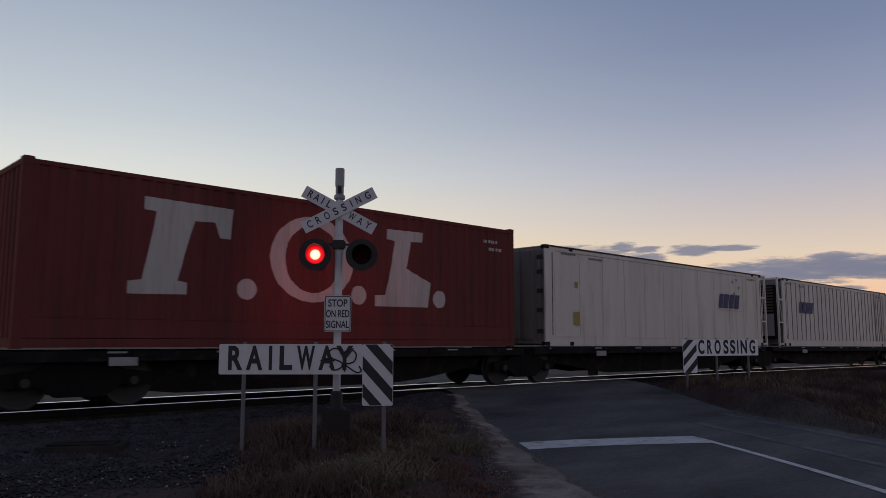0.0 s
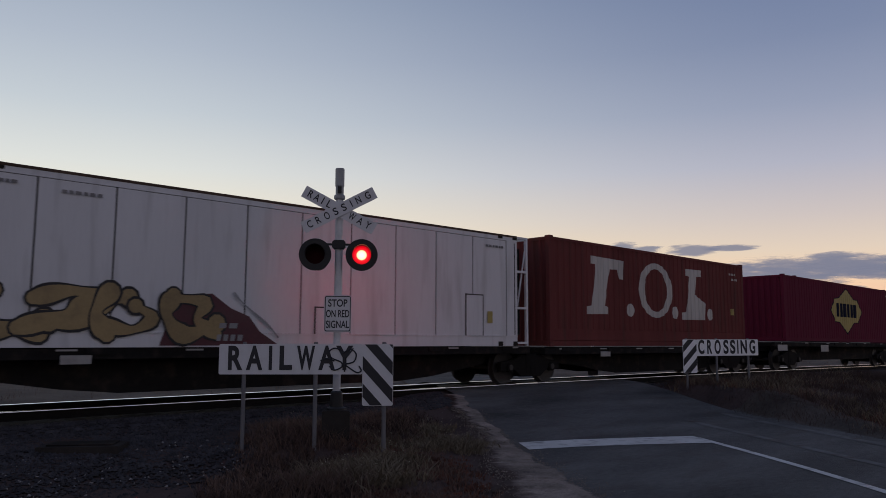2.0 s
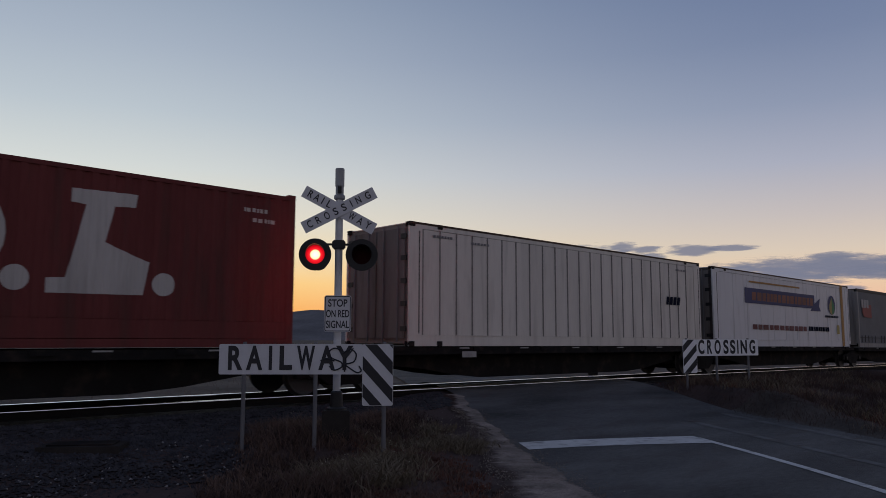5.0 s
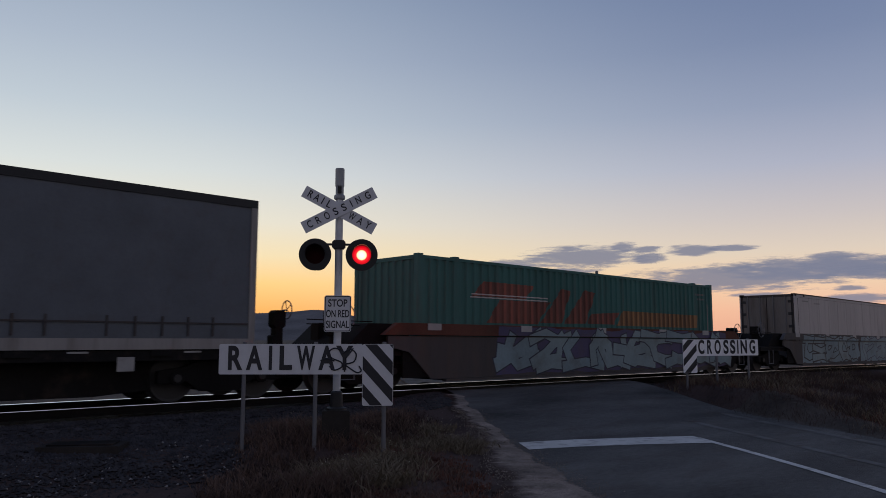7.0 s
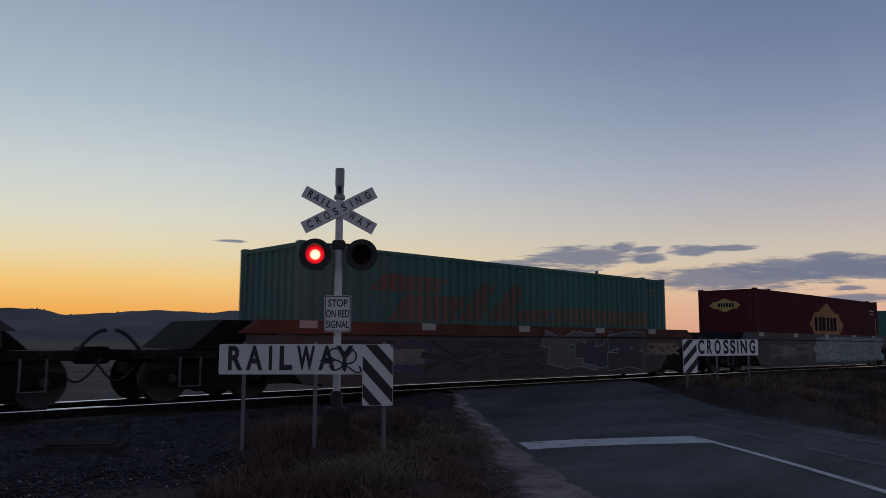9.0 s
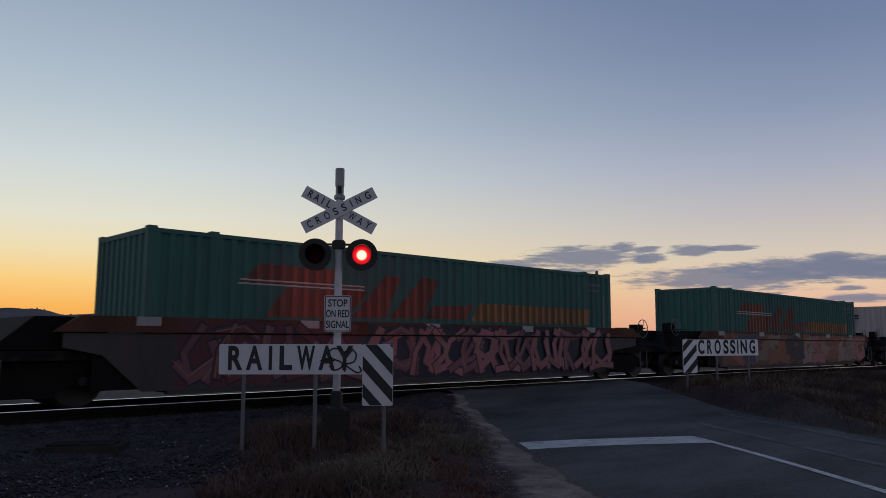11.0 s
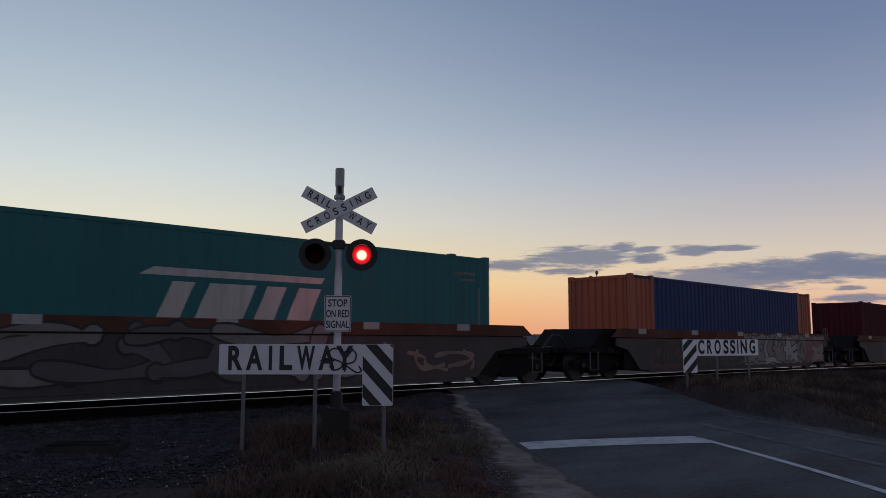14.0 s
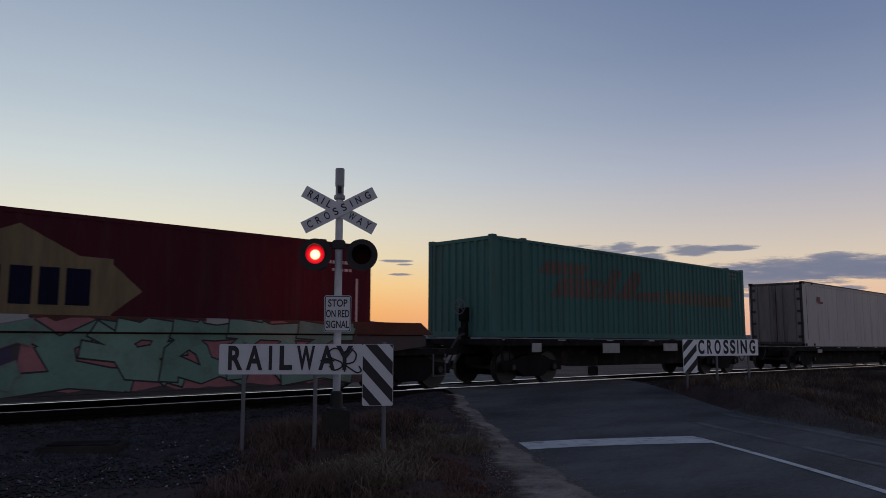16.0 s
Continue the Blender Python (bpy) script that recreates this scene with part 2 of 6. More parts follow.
def worn_edge(m, inner, outer):
    """Lets a strip's paint of stones give way, patch by patch, to the ground on either side of it (UV x: 0 outside, 1 inside)."""
    nt = m.node_tree
    n, l, bs = nt.nodes.new, nt.links.new, nt.nodes["Principled BSDF"]
    src = bs.inputs["Base Color"].links[0].from_socket
    tc, sep, nz = n("ShaderNodeTexCoord"), n("ShaderNodeSeparateXYZ"), n("ShaderNodeTexNoise")
    nz.inputs["Scale"].default_value, nz.inputs["Detail"].default_value, nz.inputs["Roughness"].default_value = 5.0, 9, 0.75
    l(tc.outputs["UV"], sep.inputs[0]), l(tc.outputs["Object"], nz.inputs[0])
    for colour, a, b in ((outer, 0.0, 0.48), (inner, 1.0, 0.86)):
        edge, mask, mx = n("ShaderNodeMapRange"), n("ShaderNodeMapRange"), n("ShaderNodeMix")
        edge.inputs[1].default_value, edge.inputs[2].default_value, edge.inputs[3].default_value, edge.inputs[4].default_value = a, b, 0.62, -0.25
        l(sep.outputs[0], edge.inputs[0])
        diff = n("ShaderNodeMath")
        diff.operation = "ADD"
        l(edge.outputs[0], diff.inputs[0]), l(nz.outputs[0], diff.inputs[1])
        mask.inputs[1].default_value, mask.inputs[2].default_value = 0.42, 0.78
        l(diff.outputs[0], mask.inputs[0])
        mx.data_type = "RGBA"
        mx.inputs["B"].default_value = (*colour, 1)
        l(mask.outputs[0], mx.inputs["Factor"]), l(src, mx.inputs["A"])
        src = mx.outputs["Result"]
    l(src, bs.inputs["Base Color"])


worn_edge(GRAVEL, (0.098, 0.096, 0.093), (0.066, 0.046, 0.040))
worn_edge(DIRT, (0.098, 0.096, 0.093), (0.066, 0.046, 0.040))


# ---- mesh tools ----
class Geo:
    """Collects boxes, tubes and plates for one mesh."""

    def __init__(self):
        self.v, self.f = [], []

    def add(self, v, f):
        k = len(self.v)
        self.v += [tuple(p) for p in v]
        self.f += [tuple(i + k for i in q) for q in f]
        return self

    def box(self, x0, x1, y0, y1, z0, z1, b=0.0):
        if b <= 0:
            v = [(x, y, z) for x in (x0, x1) for y in (y0, y1) for z in (z0, z1)]
            return self.add(v, [(0, 1, 3, 2), (4, 6, 7, 5), (0, 4, 5, 1), (2, 3, 7, 6), (0, 2, 6, 4), (1, 5, 7, 3)])
        return self.prism([(x0 + b, z0), (x1 - b, z0), (x1, z0 + b), (x1, z1 - b), (x1 - b, z1), (x0 + b, z1), (x0, z1 - b), (x0, z0 + b)], y0, y1)

    def prism(self, pts, y0, y1):
        """A plate of outline pts (x, z) from y0 to y1."""
        n = len(pts)
        v = [(x, y0, z) for x, z in pts] + [(x, y1, z) for x, z in pts]
        f = [tuple(range(n)), tuple(range(2 * n - 1, n - 1, -1))] + [((i + 1) % n, i, n + i, n + (i + 1) % n) for i in range(n)]
        return self.add(v, f)

    def tube(self, path, r, n=8, closed=False):
        path = [Vector(p) for p in path]
        m, v, f = len(path), [], []
        for i, p in enumerate(path):
            a = path[(i - 1) % m] if closed or i else path[0]
            b = path[(i + 1) % m] if closed or i < m - 1 else path[-1]
            d = (b - a).normalized()
            s = d.orthogonal().normalized() if abs(d.z) > 0.9 else d.cross(Vector((0, 0, 1))).normalized()
            t = d.cross(s)
            v += [p + (s * math.cos(2 * math.pi * k / n) + t * math.sin(2 * math.pi * k / n)) * r for k in range(n)]
        for i in range(m if closed else m - 1):
            j = (i + 1) % m
            f += [(i * n + k, i * n + (k + 1) % n, j * n + (k + 1) % n, j * n + k) for k in range(n)]
        if not closed:
            f += [tuple(range(n - 1, -1, -1)), tuple(range((m - 1) * n, m * n))]
        return self.add(v, f)

    def lathe(self, prof, axis="y", n=24, c=(0, 0, 0), caps=True):
        """Turns the outline prof (r, h) about an axis through c."""
        v, f, m = [], [], len(prof)
        for r, hgt in prof:
            for k in range(n):
                a, b = r * math.cos(2 * math.pi * k / n), r * math.sin(2 * math.pi * k / n)
                v.append({"y": (c[0] + a, c[1] + hgt, c[2] + b), "z": (c[0] + a, c[1] + b, c[2] + hgt), "x": (c[0] + hgt, c[1] + a, c[2] + b)}[axis])
        for i in range(m - 1):
            f += [(i * n + k, i * n + (k + 1) % n, (i + 1) * n + (k + 1) % n, (i + 1) * n + k) for k in range(n)]
        if caps:
            f += [tuple(range(n)), tuple(range((m - 1) * n, m * n))]
        return self.add(v, f)

    def mesh(self, name, material):
        me = bpy.data.meshes.new(name)
        me.from_pydata(self.v, [], self.f)
        bm = bmesh.new()
        bm.from_mesh(me)
        bmesh.ops.recalc_face_normals(bm, faces=bm.faces)
        bm.to_mesh(me)
        bm.free()
        me.materials.append(material)
        return me


def part(name, geo, material, parent=None, label="", at=None):
    """One mesh object under a thing or a part."""
    ob = new(name, geo.mesh(name, material) if isinstance(geo, Geo) else geo)
    if parent:
        ob.parent = parent
    if at:
        ob.location = at
    return tagged(ob, label) if label else ob


def words(body, size, material, name="lettering", stretch=1.0, space=1.0, bold=0.026, across=0.0):
    """Flat lettering in the x-z plane, facing -y, centred on its origin."""
    cu = bpy.data.curves.new(name, "FONT")
    cu.body, cu.size, cu.extrude, cu.align_x, cu.align_y = body, size, 0.0015, "CENTER", "CENTER"
    cu.offset, cu.space_character = size * bold, space
    tmp = bpy.data.objects.new(name, cu)
    scene.collection.objects.link(tmp)
    me = bpy.data.meshes.new_from_object(tmp.evaluated_get(bpy.context.evaluated_depsgraph_get()))
    bpy.data.objects.remove(tmp)
    if across:
        xs = [q.co.x for q in me.vertices]
        stretch = across / (max(xs) - min(xs))
        me.transform(Matrix.Translation((-(max(xs) + min(xs)) / 2, 0, 0)))
    me.transform(Matrix.Rotation(radians(90), 4, "X") @ Matrix.Diagonal((stretch, 1, 1, 1)))
    me.materials.clear()
    me.materials.append(material)
    me.name = name
    return me


def spaced(letters, size, material, bold=0.02, z=0.0):
    """A word set letter by letter: (letter, left edge, right edge), as one mesh."""
    bm = bmesh.new()
    for ch, a, b in letters:
        one = words(ch, size, material, bold=bold, across=b - a)
        one.transform(Matrix.Translation(((a + b) / 2, 0, z)))
        bm.from_mesh(one)
    me = bpy.data.meshes.new("lettering")
    bm.to_mesh(me)
    bm.free()
    me.materials.append(material)
    return me


def rounded(x0, x1, z0, z1, r, n=5):
    """Outline of a plate with rounded corners."""
    out = []
    for cx, cz, a in ((x1 - r, z1 - r, 0), (x0 + r, z1 - r, 90), (x0 + r, z0 + r, 180), (x1 - r, z0 + r, 270)):
        out += [(cx + r * math.cos(radians(a + 90 * i / n)), cz + r * math.sin(radians(a + 90 * i / n))) for i in range(n + 1)]
    return out


def bent(pts, k=6):
    """A smooth way through points."""
    P, c = [Vector(p) for p in pts], []
    for i in range(len(P) - 1):
        a, b, d, e = P[max(i - 1, 0)], P[i], P[i + 1], P[min(i + 2, len(P) - 1)]
        for j in range(k):
            t = j / k
            c.append(0.5 * ((2 * b) + (d - a) * t + (2 * a - 5 * b + 4 * d - e) * t * t + (3 * b - a - 3 * d + e) * t ** 3))
    return c + [P[-1]]


# ---- the line and the lie of the land ----
TRACK_Y = 14.91
SPEED = 23.231


def rise(x):
    """Height of the rails along the line, a slight crest at the crossing."""
    c = min(max(x, -60.0), 160.0)
    slope = -1.616e-4 * (c - 20) - 0.00617
    return -8.08e-5 * (c - 20) ** 2 - 0.00617 * (c - 20) + (0.0 if c == x else slope * 0.3 * (max(-200.0, min(260.0, x)) - c))


def smooth(a, b, x):
    t = min(max((x - a) / (b - a), 0.0), 1.0)
    return t * t * (3 - 2 * t)


ROAD_U, ROAD_N = Vector((0.582, 0.813)), Vector((0.813, -0.582))
ROAD_L, ROAD_C, ROAD_R = 2.75, 6.09, 9.2


def land(x, y):
    """Height of the ground."""
    d = abs(y - TRACK_Y)
    n = x * ROAD_N.x + y * ROAD_N.y
    on = smooth(ROAD_L - 2.6, ROAD_L - 0.3, n) * (1 - smooth(ROAD_R, ROAD_R + 0.75, n))
    road = -0.455 + 0.415 * (1 - smooth(1.4, 7.5, d))
    side = -0.47 + 0.22 * (1 - smooth(3.6, 6.5, d))
    side += 0.22 * math.exp(-((x - 6.78) ** 2 + (y - 9.6) ** 2) / 1.1)
    if n > ROAD_C and y < TRACK_Y:
        bank = smooth(2.2, 3.6, d) * (1 - smooth(6.5, 11.0, d))
        side += (0.05 + 0.06 * noise.noise((x * 0.6, y * 0.6, 2)) - side) * bank
    far = 0.35 * smooth(60, 400, math.hypot(x, y))
    return rise(x) + road * on + side * (1 - on) - far


# ---- the large structure ----
def build_ground():
    def axis(fine0, fine1, step, lo, hi):
        a, s = [], step
        x = fine0
        while x <= fine1:
            a.append(x)
            x += step
        up, dn, s = fine1, fine0, step
        while up < hi:
            s *= 1.35
            up += s
            a.append(up)
        s = step
        while dn > lo:
            s *= 1.35
            dn -= s
            a.append(dn)
        return sorted(a)
    xs, ys = axis(-4, 40, 0.4, -3500, 3500), axis(-2, 24, 0.4, -3500, 3500)
    g = Geo()
    v = []
    for y in ys:
        for x in xs:
            near = 1 - smooth(25, 60, math.hypot(x - 10, y - 8))
            n = x * ROAD_N.x + y * ROAD_N.y
            off = 1 - smooth(ROAD_L - 0.6, ROAD_L + 0.1, n) * (1 - smooth(ROAD_R, ROAD_R + 0.6, n))
            bumpy = 0.05 * noise.noise((x * 0.7, y * 0.7, 0)) + 0.025 * noise.noise((x * 2.1, y * 2.1, 5))
            v.append((x, y, land(x, y) - 0.05 + bumpy * near * off * smooth(1.5, 3.5, abs(y - TRACK_Y))))
    w = len(xs)
    g.add(v, [(j * w + i, j * w + i + 1, (j + 1) * w + i + 1, (j + 1) * w + i) for j in range(len(ys) - 1) for i in range(w - 1)])
    ob = part("ground", g, EARTH)
    ob.data.materials.append(FIELD)
    for p in ob.data.polygons:
        p.use_smooth = True
        p.material_index = int(p.center.y > TRACK_Y + 2.2)
    tagged(ob, "dry brown earth with sparse dead grass", "ground", kind="structure")


def along_road(u, n):
    q = ROAD_U * u + ROAD_N * n
    return q.x, q.y


def strip(u0, u1, n0, n1, lift, du=0.5, dn=0.5, thick=0.0):
    """A band along the road, from u0 to u1 and n0 to n1, laid on the land."""
    g, v = Geo(), []
    nu, nn = max(1, round((u1 - u0) / du)), max(1, round((n1 - n0) / dn))
    for i in range(nu + 1):
        for j in range(nn + 1):
            q = ROAD_U * (u0 + (u1 - u0) * i / nu) + ROAD_N * (n0 + (n1 - n0) * j / nn)
            v.append((q.x, q.y, land(q.x, q.y) + lift))
    g.add(v, [(i * (nn + 1) + j, i * (nn + 1) + j + 1, (i + 1) * (nn + 1) + j + 1, (i + 1) * (nn + 1) + j) for i in range(nu) for j in range(nn)])
    return g


def build_road():
    g = strip(-60, 90, ROAD_L, ROAD_R, 0.0)
    k = len(g.v)
    road = part("road", g, ASPHALT)
    tagged(road, "old dark asphalt road over the level crossing", "road", kind="structure")
    v, n = [], 22
    for k in range(n + 1):
        q = ROAD_L + 0.16 + (ROAD_C + 0.06 - ROAD_L - 0.16) * k / n
        for u in (11.48 + 0.47 * (1 - math.exp((2.95 - q) / 1.3)), 12.15 + 0.72 * (1 - math.exp((2.95 - q) / 1.6))):
            x, y = along_road(u + 0.02 * noise.noise((u * 3, q * 3, 0)), q)
            v.append((x, y, land(x, y) + 0.006))
    part("stop_line", Geo().add(v, [(2 * k, 2 * k + 2, 2 * k + 3, 2 * k + 1) for k in range(n)]), PAINTLINE, road, "worn white stop line")
    v, n = [], 70
    for k in range(n + 1):
        u = 12.55 - 32.5 * k / n
        q = ROAD_C + 0.03 - 0.05 * smooth(12, 5, u) * (12 - max(u, 5))
        for e in (-0.065, 0.065):
            x, y = along_road(u, q + e)
            v.append((x, y, land(x, y) + 0.007))
    part("centre_line", Geo().add(v, [(2 * k, 2 * k + 1, 2 * k + 3, 2 * k + 2) for k in range(n)]), PAINTLINE, road, "worn white barrier line")
    part("old_line", strip(-10, 15.2, 7.16, 7.34, 0.005, 0.4, 0.12), OLDPAINT, road, "faded remains of an old line")
    part("edge_line", strip(4, 16.5, ROAD_R - 0.6, ROAD_R - 0.38, 0.005, 0.4, 0.12), OLDPAINT, road, "faded remains of an edge line")


def along(x0, x1, step=4.0):
    n = max(1, round((x1 - x0) / step))
    return [x0 + (x1 - x0) * i / n for i in range(n + 1)]


def sweep(section, x0, x1, y, z=0.0, step=4.0):
    """A section (y, z) drawn along the line."""
    xs, m, g = along(x0, x1, step), len(section), Geo()
    v = [(x, y + a, rise(x) + z + b) for x in xs for a, b in section]
    f = [(i * m + j, i * m + (j + 1) % m, (i + 1) * m + (j + 1) % m, (i + 1) * m + j) for i in range(len(xs) - 1) for j in range(m)]
    f += [tuple(range(m)), tuple(range((len(xs) - 1) * m, len(xs) * m))]
    return g.add(v, f)


def build_track():
    bed = sweep([(-2.9, -0.75), (-1.75, -0.22), (1.75, -0.22), (2.9, -0.75)], -200, 400, TRACK_Y)
    tagged(part("track_bed", bed, BALLAST), "dark crushed stone ballast bed", "ballast", kind="structure")
    for side in (-1, 1):
        foot = [(-0.07, -0.16), (0.07, -0.16), (0.07, -0.145), (0.012, -0.12), (0.012, -0.04), (0.035, -0.03), (0.036, -0.006), (-0.036, -0.006), (-0.035, -0.03), (-0.012, -0.04), (-0.012, -0.12), (-0.07, -0.145)]
        rail = part("rail", sweep(foot, -200, 400, TRACK_Y + side * 0.7525), RAILRUST)
        tagged(rail, "rusty steel rail with a polished head", "rail", "rails of the line", "structure")
        part("rail_head", sweep([(-0.0385, -0.017), (0.036, -0.0055), (0.034, -0.001), (0.028, 0.002), (-0.028, -0.003), (-0.0362, -0.006)], -200, 400, TRACK_Y + side * 0.7525), RAILTOP, rail, "polished running surface")


def build_hills():
    """Low wooded hills along the horizon."""
    for dist, base, amp, seed, a0, a1 in ((2600, 84, 20, 1, -30, 62), (3400, 88, 22, 7, -30, 110)):
        g, v = Geo(), []
        n = 1500
        for i in range(n + 1):
            q = i * 0.24
            a = radians(a0 + (a1 - a0) * i / n)
            fade = smooth(0, 8, min(q, 360 - q) * 90 / 360)
            trees = 11.5 * max(0.0, noise.noise((i * 0.55, seed, 9))) * (0.4 + max(0.0, noise.noise((q * 0.16, seed, 4))) * 2.5)
            top = (base + amp * noise.noise((q * 0.05, seed, 0)) * 1.6 + amp * 0.3 * noise.noise((q * 0.16, seed, 3)) + trees) * fade * (1 - 0.82 * smooth(34, 45.5, math.degrees(a)))
            for r, z in ((dist - 900, -40), (dist - 350, (top - trees * fade) * 0.45), (dist - 30, top - trees * fade * 1.1), (dist, top), (dist + 500, -40)):
                v.append((r * math.sin(a), r * math.cos(a), z))
        g.add(v, [(i * 5 + j, i * 5 + j + 1, i * 5 + 6 + j, i * 5 + 5 + j) for i in range(n) for j in range(4)])
        tagged(part("hill", g, HILL), "low wooded hills on the horizon", "hill", kind="structure")


build_ground()
build_road()
build_track()
build_hills()


def build_clouds():
    """Thin sheets of cloud far off: azimuth and height in degrees, width and thickness in degrees."""
    far = 3000.0
    for k, (az, el, wide, thick) in enumerate((
            (54.0, 5.95, 9.4, 1.45), (58.7, 5.75, 3.0, 0.65), (57.0, 6.65, 2.3, 0.6), (58.7, 6.4, 2.2, 0.5), (61.7, 6.25, 4.0, 0.65), (64.5, 6.3, 3.8, 0.42),
            (48.6, 5.4, 6.0, 0.75), (53.0, 4.9, 5.0, 0.45), (64.5, 4.2, 17.0, 1.55), (69.3, 4.75, 13.0, 1.35), (73.6, 4.3, 4.5, 0.95), (70.9, 5.5, 4.2, 0.45),
            (72.0, 2.65, 5.5, 0.55), (71.7, 3.3, 2.4, 0.3), (66.0, 3.0, 4.0, 0.35), (78.0, 4.9, 6.0, 1.0), (72.3, 4.75, 8.5, 1.2), (43.8, 4.9, 2.4, 0.3),
            (28.0, 7.0, 2.6, 0.18), (40.0, 5.75, 2.6, 0.20), (40.6, 5.5, 1.6, 0.14), (40.4, 4.75, 2.2, 0.16))):
        r = far + 12.0 * k
        nu, nv, v, uv = 24, 6, [], []
        for i in range(nu + 1):
            for j in range(nv + 1):
                u, w = -1 + 2 * i / nu, -1 + 2 * j / nv
                a, e = radians(az + 0.62 * wide * u), radians(el + 0.8 * thick * w)
                v.append((r * math.sin(a), r * math.cos(a), 1.3 + r * math.tan(e)))
                uv.append((u, w))
        f = [(i * (nv + 1) + j, (i + 1) * (nv + 1) + j, (i + 1) * (nv + 1) + j + 1, i * (nv + 1) + j + 1) for i in range(nu) for j in range(nv)]
        me = bpy.data.meshes.new("cloud")
        me.from_pydata(v, [], f)
        lay = me.uv_layers.new(name="UVMap")
        for lp in me.loops:
            lay.data[lp.index].uv = uv[lp.vertex_index]
        me.materials.append(CLOUD)
        tagged(part("cloud", me, CLOUD), "flat blue-grey evening cloud low over the horizon", "cloud", "clouds", "structure")


def tufts(name, n, place, material, label, hi=(0.10, 0.38), blades=7, seed=1, spread=0.09, broad=1.0):
    """Many grass tufts; place(rnd) gives x, y and a size."""
    rnd = random.Random(seed)
    g = Geo()
    for _ in range(n):
        x, y, s = place(rnd)
        z = land(x, y) - 0.06
        for b in range(blades):
            a, ln = rnd.uniform(0, 6.28), rnd.uniform(*hi) * s
            w, lean = rnd.uniform(0.002, 0.006) * broad, rnd.uniform(0.2, 1.5)
            bx, by = x + rnd.gauss(0, spread * s), y + rnd.gauss(0, spread * s)
            dx, dy = math.cos(a), math.sin(a)
            p = rnd.uniform(0, 6.28)
            wx, wy = w * math.cos(p), w * math.sin(p)
            m1 = (bx + dx * ln * lean * 0.3, by + dy * ln * lean * 0.3, z + ln * 0.6)
            tip = (bx + dx * ln * lean, by + dy * ln * lean, z + ln)
            g.add([(bx - wx, by - wy, z), (bx + wx, by + wy, z), (m1[0] + wx * 0.7, m1[1] + wy * 0.7, m1[2]), (m1[0] - wx * 0.7, m1[1] - wy * 0.7, m1[2]), tip],
                  [(0, 1, 2, 3), (3, 2, 4)])
    me = bpy.data.meshes.new(name)
    me.from_pydata(g.v, [], g.f)
    me.materials.append(material)
    tagged(new(name, me), label, "grass", kind="stuff")


